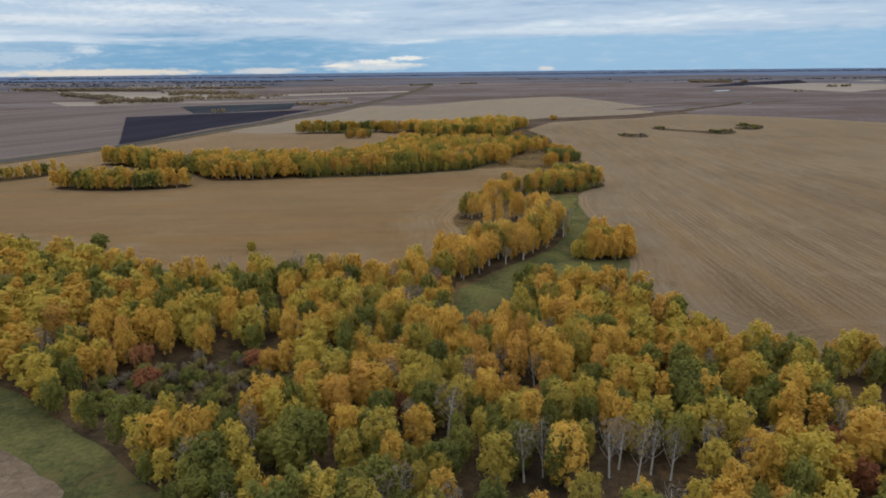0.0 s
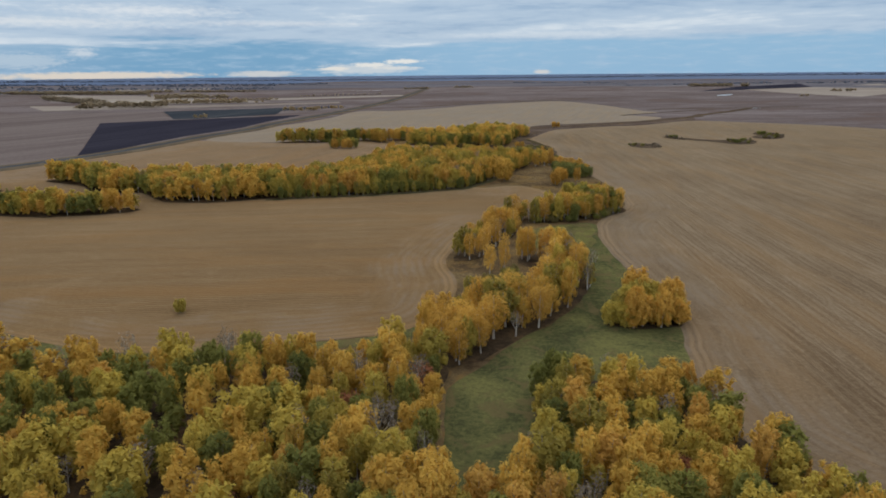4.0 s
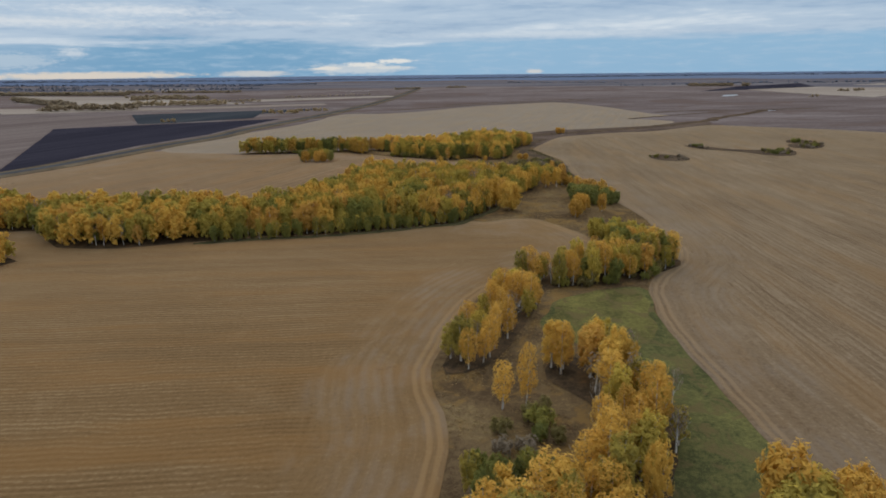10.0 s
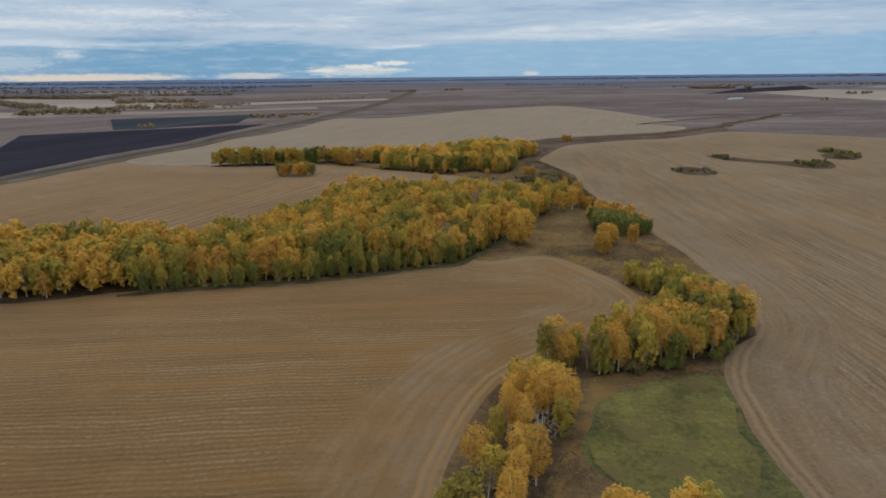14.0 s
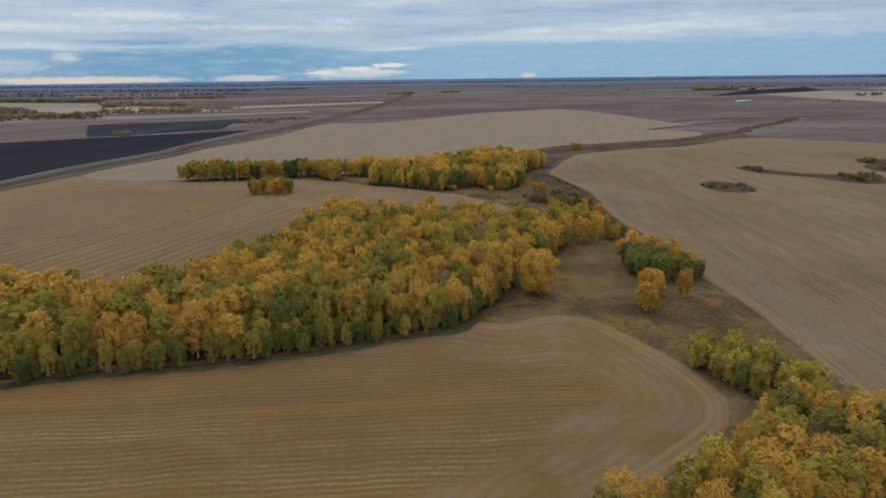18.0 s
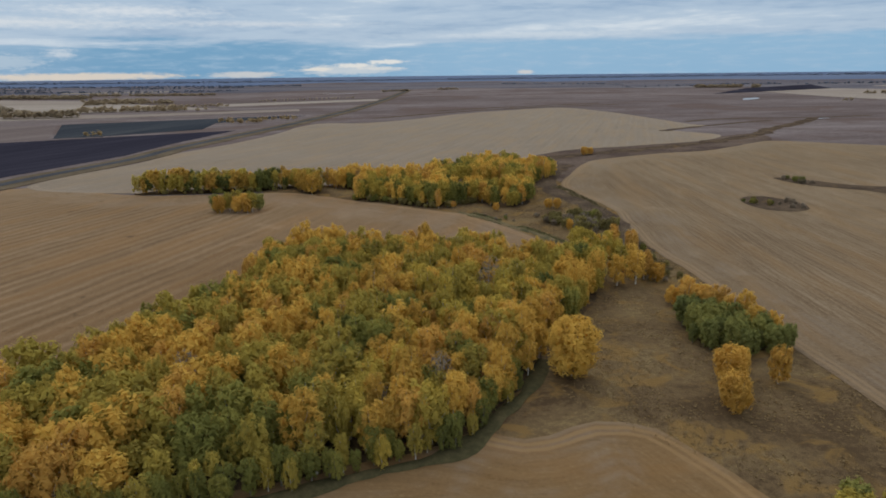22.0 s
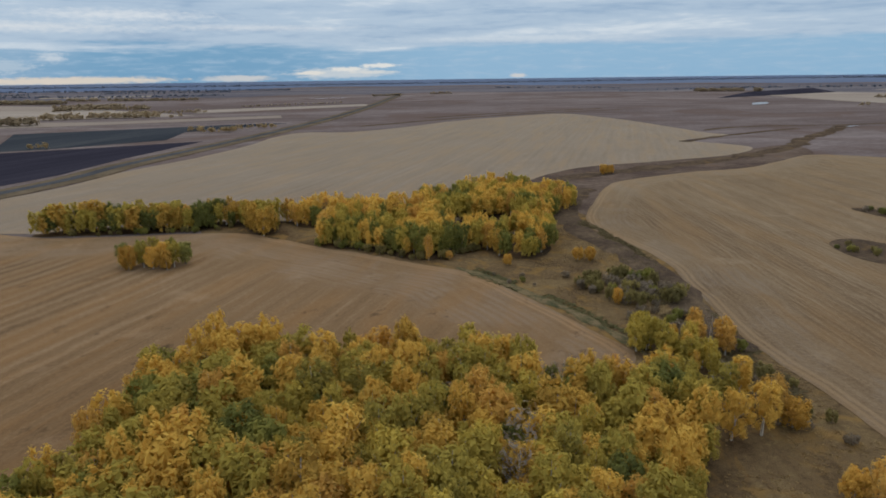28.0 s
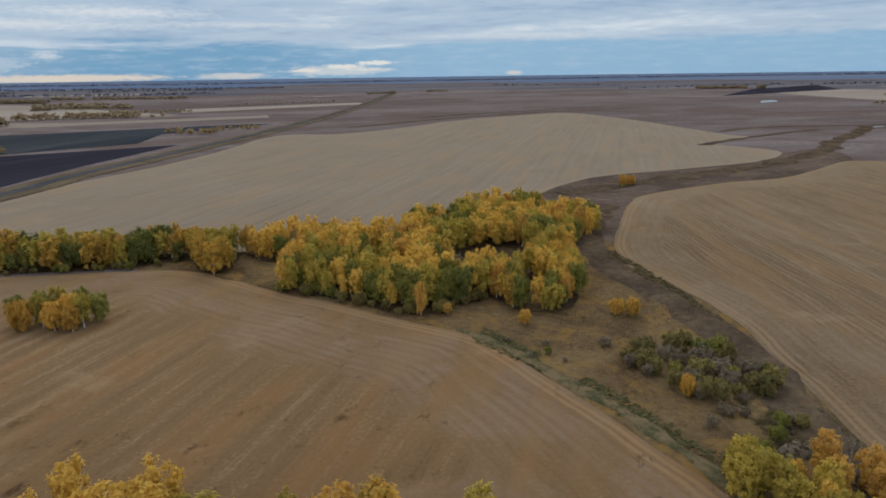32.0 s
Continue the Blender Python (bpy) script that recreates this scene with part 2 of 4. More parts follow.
    blot = n.math("MULTIPLY", n.math("MULTIPLY", blot, n.ramp(n.noise(here, 0.018, 3.0), 0.42, 0.60)), blots)
    col = n.mix(blot, col, tuple(c * 0.55 for c in dark))
    finish(n, col, 0.95, n.math("ADD", streak, n.math("MULTIPLY", grain, 0.6)), 0.35, sheen=0.26)
    return m


def cover(name, colours, scales, depth=0.25, stretch=None, thresholds=((0.40, 0.56), (0.52, 0.68)), blotch=(0.56, 0.70)):
    """A plant or soil cover of three mottled tones at a broad and a fine scale."""
    m, n, here = material(name)
    at = here
    if stretch:
        u, v = turned(n, here, stretch[0])
        at = n.join(n.math("MULTIPLY", u, stretch[1]), v, 0.0)
    broad = n.noise(at, scales[0], 5.0, 0.6, 0.4)
    fine = n.noise(at, scales[1], 5.0, 0.7)
    grain = n.noise(here, scales[1] * 7.0, 3.0, 0.7)
    tone = n.math("ADD", n.math("MULTIPLY", broad, 0.55), n.math("MULTIPLY", fine, 0.45))
    tone = n.math("ADD", tone, n.math("MULTIPLY", n.math("SUBTRACT", grain, 0.5), 0.34))
    col = n.mix(n.ramp(tone, *thresholds[0]), colours[0], colours[1])
    col = n.mix(n.ramp(tone, *thresholds[1]), col, colours[2])
    if len(colours) > 3:
        col = n.mix(n.math("MULTIPLY", n.ramp(n.noise(here, scales[0] * 1.9, 5.0, 0.65, 0.8), *blotch), 0.8), col, colours[3])
    finish(n, col, 0.95, n.math("ADD", fine, grain), depth)
    return m


STUBBLE_W = stubble("stubble_west", 1.5, (0.103, 0.061, 0.026), (0.151, 0.092, 0.041), (0.224, 0.151, 0.078), 25.0, 7.0, 0.66, 0.25, 1.5, 0.55, 0.15, 0.095, 0.02, None, 0.28, 0.45)
STUBBLE_M = stubble("stubble_middle", 68.0, (0.098, 0.058, 0.029), (0.153, 0.095, 0.048), (0.229, 0.152, 0.087), 34.0, 5.5, 0.60, 0.45, 5.5, 0.45, 0.9, 0.11, 0.02, (-20.0, -80.0))
STUBBLE_E = stubble("stubble_east", 86.0, (0.101, 0.065, 0.036), (0.145, 0.100, 0.058), (0.202, 0.147, 0.092), 24.0, 8.0, 1.0, 0.50, 2.4, 0.40, 0.30, 0.05, 0.03, None, 0.36, 0.85)
STUBBLE_N = stubble("stubble_north", 70.0, (0.135, 0.104, 0.077), (0.180, 0.143, 0.108), (0.225, 0.184, 0.143), 9.0, 9.0, 0.60, 0.4, 6.0, 0.0, 0.15, 0.045, 0.03)
STEPPE = cover("dry_steppe", [(0.112, 0.088, 0.081), (0.148, 0.120, 0.113), (0.186, 0.155, 0.147), (0.116, 0.084, 0.072)], (0.0030, 0.024), 0.5, (4.0, 0.32), ((0.42, 0.52), (0.51, 0.61)), (0.50, 0.62))
ROUGH = cover("rough_grass", [(0.080, 0.053, 0.029), (0.134, 0.091, 0.047), (0.205, 0.147, 0.070), (0.205, 0.126, 0.045)], (0.05, 0.6), 0.5, None, ((0.41, 0.51), (0.52, 0.64)), (0.50, 0.62))
DARKROUGH = cover("dark_weeds", [(0.060, 0.044, 0.032), (0.100, 0.072, 0.049), (0.160, 0.116, 0.072), (0.125, 0.082, 0.042)], (0.06, 0.4), 0.6)
MEADOW = cover("green_meadow", [(0.060, 0.062, 0.027), (0.104, 0.102, 0.039), (0.155, 0.143, 0.051), (0.130, 0.100, 0.045)], (0.07, 0.9), 0.4, None, ((0.42, 0.50), (0.51, 0.60)), (0.51, 0.62))
LITTER = cover("leaf_litter", [(0.040, 0.030, 0.020), (0.085, 0.058, 0.034), (0.150, 0.090, 0.040)], (0.09, 0.6), 0.3)
PLOUGH = cover("black_ploughland", [(0.024, 0.023, 0.032), (0.033, 0.031, 0.042), (0.045, 0.042, 0.053)], (0.012, 0.12), 0.3, (70.0, 0.08))
PLOUGH2 = cover("weathered_ploughland", [(0.030, 0.034, 0.041), (0.043, 0.048, 0.055), (0.066, 0.069, 0.071)], (0.010, 0.10), 0.3, (75.0, 0.08))
FALLOW = cover("grey_fallow", [(0.115, 0.090, 0.082), (0.155, 0.125, 0.113), (0.200, 0.165, 0.148)], (0.006, 0.05), 0.3, (62.0, 0.08))
PALE = cover("pale_stubble", [(0.230, 0.190, 0.155), (0.280, 0.238, 0.198), (0.330, 0.285, 0.240)], (0.004, 0.04), 0.3, (5.0, 0.2))
ASPHALT = cover("worn_asphalt", [(0.055, 0.055, 0.058), (0.075, 0.075, 0.078), (0.100, 0.098, 0.098)], (0.02, 0.5), 0.02)
VERGE = cover("yellow_verge", [(0.092, 0.072, 0.048), (0.132, 0.103, 0.069), (0.172, 0.136, 0.090)], (0.03, 0.3), 0.3)
TRACK = cover("bare_earth_track", [(0.110, 0.080, 0.055), (0.165, 0.122, 0.085), (0.225, 0.172, 0.120)], (0.08, 0.8), 0.1)


# upland cover with the blue air haze painted into its base colours
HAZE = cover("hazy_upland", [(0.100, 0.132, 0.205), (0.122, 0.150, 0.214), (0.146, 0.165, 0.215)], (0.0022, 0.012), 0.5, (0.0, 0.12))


# between steppe and upland tones: a weaker air haze painted into the colour
HAZEPLAIN = cover("far_plain", [(0.085, 0.082, 0.098), (0.125, 0.116, 0.126), (0.165, 0.148, 0.150)], (0.0030, 0.016), 0.5, (0.0, 0.14), ((0.42, 0.52), (0.52, 0.62)))


def water_material():
    m, n, here = material("pond_water")
    finish(n, (0.10, 0.11, 0.12), 0.30, n.noise(here, 0.8, 2.0), 0.01, 0.5)
    return m


WATER = water_material()


def leaf_material(name, low, mid, high):
    """Leaf sprays: colour varies by tree, by spray and by leaf."""
    m, n, here = material(name)
    info = n.add("ShaderNodeObjectInfo")
    geo = n.add("ShaderNodeNewGeometry")
    patchy = n.noise(geo.outputs["Position"], 0.16, 3.0, 0.6)
    tone = n.math("ADD", n.math("MULTIPLY", info.outputs["Random"], 0.52), n.math("MULTIPLY", geo.outputs["Random Per Island"], 0.30))
    tone = n.math("ADD", tone, n.math("MULTIPLY", n.math("SUBTRACT", patchy, 0.36), 0.6))
    spray = n.noise(geo.outputs["Position"], 3.4, 3.0, 0.7)
    tone = n.math("ADD", tone, n.math("MULTIPLY", n.math("SUBTRACT", spray, 0.5), 0.34))
    col = n.mix(n.ramp(tone, 0.05, 0.45), low, mid)
    col = n.mix(n.ramp(tone, 0.45, 0.90), col, high)
    tuft = n.noise(geo.outputs["Position"], 5.5, 3.0, 0.75)
    relief = n.add("ShaderNodeBump", Strength=0.45, Distance=0.12, Height=tuft).outputs[0]
    flat = n.add("ShaderNodeBsdfDiffuse", Color=col, Roughness=0.6, Normal=relief)
    glow = n.add("ShaderNodeBsdfTranslucent", Color=col, Normal=relief)
    both = n.add("ShaderNodeMixShader")
    both.inputs[0].default_value = 0.46
    n.tree.links.new(flat.outputs[0], both.inputs[1])
    n.tree.links.new(glow.outputs[0], both.inputs[2])
    n.add("ShaderNodeOutputMaterial", Surface=both.outputs[0])
    return m


def bark_material(name, pale, dark, share):
    m, n, here = material(name)
    x, y, z = n.split(here)
    marks = n.noise(n.join(n.math("MULTIPLY", x, 2.0), n.math("MULTIPLY", y, 2.0), n.math("MULTIPLY", z, 5.0)), 1.0, 4.0, 0.7)
    col = n.mix(n.ramp(marks, share, share + 0.08), pale, dark)
    finish(n, col, 0.85, marks, 0.03)
    return m


GOLD = leaf_material("leaves_gold", (0.440, 0.290, 0.068), (0.650, 0.425, 0.090), (0.780, 0.550, 0.128))
OLIVE = leaf_material("leaves_olive", (0.270, 0.228, 0.064), (0.460, 0.365, 0.080), (0.640, 0.490, 0.102))
WILLOW = leaf_material("leaves_willow", (0.155, 0.168, 0.062), (0.255, 0.256, 0.080), (0.380, 0.350, 0.100))
GREEN = leaf_material("leaves_green", (0.135, 0.146, 0.050), (0.235, 0.232, 0.062), (0.365, 0.325, 0.080))
ORANGE = leaf_material("leaves_orange_gold", (0.460, 0.280, 0.066), (0.660, 0.412, 0.088), (0.780, 0.530, 0.126))
AMBER = leaf_material("leaves_amber", (0.460, 0.282, 0.080), (0.635, 0.394, 0.096), (0.740, 0.488, 0.126))
SCRUB = leaf_material("leaves_scrub", (0.170, 0.145, 0.062), (0.255, 0.212, 0.080), (0.350, 0.285, 0.100))
RUSSET = leaf_material("leaves_russet", (0.240, 0.100, 0.060), (0.370, 0.160, 0.080), (0.450, 0.225, 0.100))
TWIG = leaf_material("twigs_grey", (0.165, 0.132, 0.092), (0.250, 0.203, 0.145), (0.340, 0.282, 0.212))
# autumn leaf tones, lightened and greyed in colour for distance haze
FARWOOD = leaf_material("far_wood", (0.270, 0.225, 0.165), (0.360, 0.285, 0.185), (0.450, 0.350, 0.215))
ROADWOOD = leaf_material("roadside_leaves", (0.330, 0.245, 0.130), (0.430, 0.320, 0.165), (0.520, 0.395, 0.200))
# blue-grey air haze painted into the leaf colours of the farthest belts
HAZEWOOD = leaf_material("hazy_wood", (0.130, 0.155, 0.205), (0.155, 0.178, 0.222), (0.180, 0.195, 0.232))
WHITEBARK = bark_material("birch_bark", (0.52, 0.49, 0.44), (0.07, 0.06, 0.05), 0.54)
GREYBARK = bark_material("aspen_bark", (0.22, 0.20, 0.15), (0.08, 0.07, 0.05), 0.50)


# ---- land ----
def mesh_of(name, verts, faces, mat=None, smooth=False):
    me = bpy.data.meshes.new(name)
    me.from_pydata([tuple(v) for v in verts], [], [tuple(f) for f in faces])
    if mat:
        me.materials.append(mat)
    if smooth:
        me.shade_smooth()
    return me


def loose_mesh(name, corners, mats):
    """A mesh of loose faces from an array of shape (count, corners, 3)."""
    count, k = corners.shape[:2]
    me = bpy.data.meshes.new(name)
    me.vertices.add(count * k)
    me.vertices.foreach_set("co", np.ascontiguousarray(corners, dtype=np.float32).ravel())
    me.loops.add(count * k)
    me.loops.foreach_set("vertex_index", np.arange(count * k, dtype=np.int32))
    me.polygons.add(count)
    me.polygons.foreach_set("loop_start", np.arange(0, count * k, k, dtype=np.int32))
    for m in mats:
        me.materials.append(m)
    me.update(calc_edges=True)
    return me


def part(name, me, parent, label=""):
    ob = new(name, me)
    ob.parent = parent
    return tagged(ob, label)


FAR_START, FAR_SPAN, FAR_RISE = 2400.0, 2300.0, 39.0


def lie(x, y):
    """Height of the land: level, rising gently to a far upland."""
    s = np.maximum(0, (np.hypot(x, np.asarray(y) - 200.0) - FAR_START) / FAR_SPAN)
    return FAR_RISE * s * s


def curve_loop(pts, step, closed=True):
    """A smooth line through a few points, in steps of about that length."""
    p = np.array(pts, float)
    n = len(p)
    out = []
    for i in range(n if closed else n - 1):
        if closed:
            a, b, c, d = p[i - 1], p[i], p[(i + 1) % n], p[(i + 2) % n]
        else:
            a, b, c, d = p[max(i - 1, 0)], p[i], p[i + 1], p[min(i + 2, n - 1)]
        k = max(1, int(np.linalg.norm(c - b) / step))
        for j in range(k):
            t = j / k
            out.append(0.5 * ((2 * b) + (c - a) * t + (2 * a - 5 * b + 4 * c - d) * t * t + (3 * b - a - 3 * c + d) * t ** 3))
    if not closed:
        out.append(p[-1])
    return np.array(out)


def inside(pts, loop):
    x, y = pts[:, 0][:, None], pts[:, 1][:, None]
    a, b = loop, np.roll(loop, -1, axis=0)
    ax, ay, bx, by = a[:, 0], a[:, 1], b[:, 0], b[:, 1]
    cross = ((ay > y) != (by > y)) & (x < (bx - ax) * (y - ay) / (by - ay + 1e-12) + ax)
    return cross.sum(1) % 2 == 1


def gap_to(pts, loop):
    """Distance of points to a closed line."""
    best = np.full(len(pts), 1e9)
    a, b = loop, np.roll(loop, -1, axis=0)
    for p, q in zip(a, b):
        d = q - p
        t = np.clip(((pts - p) @ d) / max(d @ d, 1e-9), 0, 1)
        best = np.minimum(best, np.hypot(*(pts - p - t[:, None] * d).T))
    return best


from mathutils.geometry import delaunay_2d_cdt


def sheet(name, outline, height, mat, label, category, step=4.0, cell=6.0, ragged=0.6, smooth=True, thick=0.0):
    """A piece of land cover with a ragged edge; each vertex knows how far it is from that edge."""
    loop = curve_loop(outline, step) if smooth else np.array([q for i in range(len(outline)) for q in
            np.linspace(outline[i], outline[(i + 1) % len(outline)], max(2, int(math.dist(outline[i], outline[(i + 1) % len(outline)]) / step)), endpoint=False)])
    wob = np.array([[noise.noise((x * 0.13, y * 0.13, 1.7)), noise.noise((x * 0.13, y * 0.13, 8.3))] for x, y in loop])
    loop = loop + wob * ragged
    lo, hi = loop.min(0), loop.max(0)
    gx, gy = np.meshgrid(np.arange(lo[0], hi[0], cell), np.arange(lo[1], hi[1], cell))
    grid = np.stack([gx.ravel(), gy.ravel()], 1)
    grid = grid + np.random.uniform(-0.2, 0.2, grid.shape) * cell
    grid = grid[inside(grid, loop)]
    if len(grid):
        grid = grid[gap_to(grid, loop) > cell * 0.45]
    pts = np.concatenate([loop, grid]) if len(grid) else loop
    k = len(loop)
    v, e, f, *_ = delaunay_2d_cdt([Vector(p) for p in pts], [], [list(range(k))], 1, 1e-4)
    v = np.array([(p.x, p.y) for p in v])
    z = lie(v[:, 0], v[:, 1]) + height
    me = mesh_of(name, np.column_stack([v, z]), f, mat)
    far = me.attributes.new("edge", "FLOAT", "POINT")
    far.data.foreach_set("value", gap_to(v, loop).astype(np.float32))
    ob = tagged(new(name, me), label, category, kind="structure")
    return ob


def strip(name, line, width, height, mat, label, category, step=8.0, ragged=0.2, crown=0.0):
    """A long band along a line, such as a road, a ditch or a bank; crown lifts its middle."""
    mid = curve_loop(line, step, closed=False)
    way = np.gradient(mid, axis=0)
    way /= np.linalg.norm(way, axis=1)[:, None]
    side = np.stack([way[:, 1], -way[:, 0]], 1)
    verts, faces = [], []
    for i, (p, s) in enumerate(zip(mid, side)):
        w = width * 0.5 * (1 + ragged * noise.noise((i * 0.45, width, 3.0)))
        for j, k in enumerate((-1.0, -0.6, 0.6, 1.0)):
            q = p + s * w * k
            verts.append((q[0], q[1], float(lie(q[0], q[1])) + height + (crown if j in (1, 2) else 0.0)))
    for i in range(len(mid) - 1):
        for j in range(3):
            a = i * 4 + j
            faces.append((a, a + 1, a + 5, a + 4))
    return tagged(new(name, mesh_of(name, verts, faces, mat, True)), label, category, kind="structure")


def build_ground():
    rings = [0.0] + list(np.geomspace(40, 4780, 46))
    turns = 160
    verts, faces = [(0.0, 200.0, 0.0)], []
    for r in rings[1:]:
        for j in range(turns):
            a = 2 * math.pi * j / turns
            x, y = r * math.sin(a), 200 + r * math.cos(a)
            verts.append((x, y, float(lie(x, y))))
    for j in range(turns):
        faces.append((0, 1 + (j + 1) % turns, 1 + j))
    for i in range(len(rings) - 2):
        for j in range(turns):
            a, b = 1 + i * turns + j, 1 + i * turns + (j + 1) % turns
            faces.append((a, b, b + turns, a + turns))
    tagged(new("ground", mesh_of("ground", verts, faces, STEPPE, True)), "wide brown dry autumn steppe reaching the horizon", "ground", kind="structure")


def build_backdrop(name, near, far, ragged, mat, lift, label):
    """One far belt of the plain, bluer with distance by haze in its colour."""
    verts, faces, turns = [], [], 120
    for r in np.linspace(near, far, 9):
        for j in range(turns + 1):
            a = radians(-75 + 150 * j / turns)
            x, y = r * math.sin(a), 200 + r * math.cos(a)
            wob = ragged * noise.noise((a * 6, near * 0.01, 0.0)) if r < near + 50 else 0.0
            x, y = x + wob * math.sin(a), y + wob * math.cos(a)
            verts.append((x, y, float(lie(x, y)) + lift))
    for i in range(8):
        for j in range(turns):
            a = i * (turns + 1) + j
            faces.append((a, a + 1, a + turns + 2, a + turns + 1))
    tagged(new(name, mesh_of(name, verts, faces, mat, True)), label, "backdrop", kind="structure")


build_ground()
build_backdrop("backdrop_plain", 2650, 3950, 520, HAZEPLAIN, 0.2, "far plain of fields and woods, grey-mauve haze put into its colour")
build_backdrop("backdrop_upland", 3700, 4790, 300, HAZE, 0.5, "wooded upland on the horizon, blue air haze put into its colour")
ROAD = [(-420, 215), (-355, 340), (-300, 460), (-252, 560), (-234, 628), (-218, 700), (-192, 790), (-187, 845), (-170, 930), (-153, 1008), (-128, 1130), (-95, 1330), (-70, 1520), (-38, 1850), (-5, 2300), (28, 2800)]
shift = lambda line, d: [(x + d, y) for x, y in line]

FIELD_W = [(-395, 215), (-300, 190), (-200, 205), (-153, 216), (-113, 201), (-68, 185), (-28, 189), (-2, 193), (3, 196), (8, 203), (12, 220), (13, 232), (10.5, 250), (14, 268), (22, 292), (36, 311), (58, 327), (70, 337), (74, 347), (72.5, 362), (67, 376), (60, 389), (50, 392.5),
           (36, 388), (22, 394), (-20, 396), (-80, 390), (-150, 400), (-215, 436), (-290, 452), (-335, 345)]
sheet("field_west", FIELD_W, 0.10, STUBBLE_W, "harvested ochre stubble field with curving machine passes", "field", 4.0, 5.0, 0.7)
FIELD_M = [(-288, 450), (-215, 434), (-150, 398), (-80, 388), (-30, 420), (10, 460), (40, 478), (62, 488), (71, 495), (74.5, 503), (70, 513), (63.5, 528), (58, 539), (50, 555), (44.5, 566), (35, 573), (24, 580.5), (8.5, 592.5), (-9, 604), (-29, 621), (-46, 630), (-66, 631.5), (-103, 630), (-130, 633), (-212, 660), (-238, 560)]
sheet("field_middle", FIELD_M, 0.105, STUBBLE_M, "harvested tan stubble field with dark swath lines", "field", 4.0, 6.0, 0.7)
FIELD_E = [(100, 122), (84, 118), (72, 121), (60, 134), (56, 150), (60.5, 176), (65.5, 193), (66.5, 228), (68, 265), (71, 288), (77, 307), (93, 328), (100, 349), (104, 385), (104, 420), (105, 476), (103, 507), (107, 541), (110.5, 572), (106, 600), (101, 616), (102.5, 636), (111, 660), (137, 716), (156, 738), (208, 764), (253, 777),
           (293, 805), (340, 836), (385, 805), (447, 750), (495, 672), (560, 590), (640, 470), (640, 300), (520, 170), (300, 128), (160, 117)]
sheet("field_east", FIELD_E, 0.10, STUBBLE_E, "wide harvested stubble field with long straight combine rows", "field", 4.5, 8.0, 0.7)
FIELD_N = [(-205, 668), (-180, 766), (-174, 813), (-159, 854), (-141, 906), (-122, 993), (-113, 1075), (-90, 1125), (-36, 1122), (25, 1178), (101, 1279), (200, 1365), (291, 1411), (331, 1270), (344, 1125), (350, 1030), (362, 1001), (318, 978), (294, 956), (322, 897), (280, 847), (207, 818), (143, 794), (95, 740), (70, 690), (20, 655), (-60, 642), (-128, 638)]
sheet("field_north", FIELD_N, 0.11, STUBBLE_N, "pale grey-tan stubble field with fanned combine rows", "field", 7.0, 14.0, 0.8)
sheet("field_fallow", [(-1100, 600), (-820, 1120), (-735, 1124), (-448, 1170), (-352, 968), (-426, 914), (-266, 550), (-330, 430), (-420, 300), (-700, 300)], 0.06, FALLOW, "mauve-grey tilled fallow field beside the road", "field", 12.0, 30.0, 1.0, False)
sheet("field_ploughed", [(-424, 913), (-345, 955), (-250, 1003), (-180, 1042), (-203, 900), (-210, 812), (-240, 712), (-256, 600), (-266, 552)], 0.10, PLOUGH, "freshly ploughed black soil field", "field", 8.0, 20.0, 0.8, False)
sheet("field_ploughed_far", [(-446, 1178), (-350, 972), (-310, 988), (-225, 1060), (-238, 1164), (-136, 1290), (-170, 1300), (-300, 1240)], 0.10, PLOUGH2, "weathered grey ploughed field with dark furrow streaks", "field", 10.0, 25.0, 0.8, False)
for name, pts in (("field_pale", [(-1278, 2267), (-828, 2037), (-337, 1529), (-567, 1456), (-916, 1677)]),
                  ("field_pale_near", [(-820, 1425), (-434, 1385), (-181, 1487), (-168, 1425), (-452, 1305), (-680, 1230)]),
                  ("field_pale_mid", [(-403, 1735), (-63, 1916), (-30, 1825), (-358, 1610)]),
                  ("field_pale_far", [(-1322, 2887), (-953, 3002), (-899, 2843), (-1253, 2747)]),
                  ("field_pale_east", [(1034, 2116), (1820, 2570), (1500, 1900), (991, 1471), (973, 1684)])):
    sheet(name, pts, 0.3, PALE, "distant pale stubble field", "field", 25.0, 90.0, 2.0, False)
sheet("field_dark_east", [(826, 1950), (1380, 2290), (1600, 2740), (1180, 2440)], 0.45, PLOUGH, "distant dark ploughed field", "field", 25.0, 90.0, 2.0, False)

sheet("floor_margin", [(-190, 214), (-113, 206), (-68, 192), (0, 198), (14, 190), (14, 120), (-90, 118), (-150, 140)], 0.02, ROUGH, "rough grass and litter round the wood", "ground", 6.0, 14.0, 0.8)
# rough valley floor between the fields
sheet("valley_floor", [(-10, 120), (40, 115), (66, 120), (64, 160), (75, 200), (76, 290), (98, 325), (112, 380), (112, 480), (114, 560), (112, 640), (150, 726), (250, 770), (340, 850), (360, 900), (300, 870), (220, 828), (140, 800), (60, 745), (20, 690), (-60, 660), (-50, 610), (-10, 560), (10, 480), (10, 400), (20, 340), (0, 300), (-10, 240)],
      0.03, ROUGH, "rough brown autumn grassland along a dry valley", "ground", 6.0, 9.0, 0.8)
BRIGHT = cover("bright_meadow", [(0.082, 0.076, 0.029), (0.132, 0.120, 0.040), (0.180, 0.160, 0.052), (0.126, 0.098, 0.044)], (0.09, 0.9), 0.4, None, ((0.42, 0.50), (0.51, 0.60)), (0.50, 0.60))
BROWNS = cover("brown_reeds", [(0.075, 0.054, 0.044), (0.122, 0.090, 0.070), (0.172, 0.132, 0.100), (0.140, 0.090, 0.056)], (0.025, 0.2), 0.4)
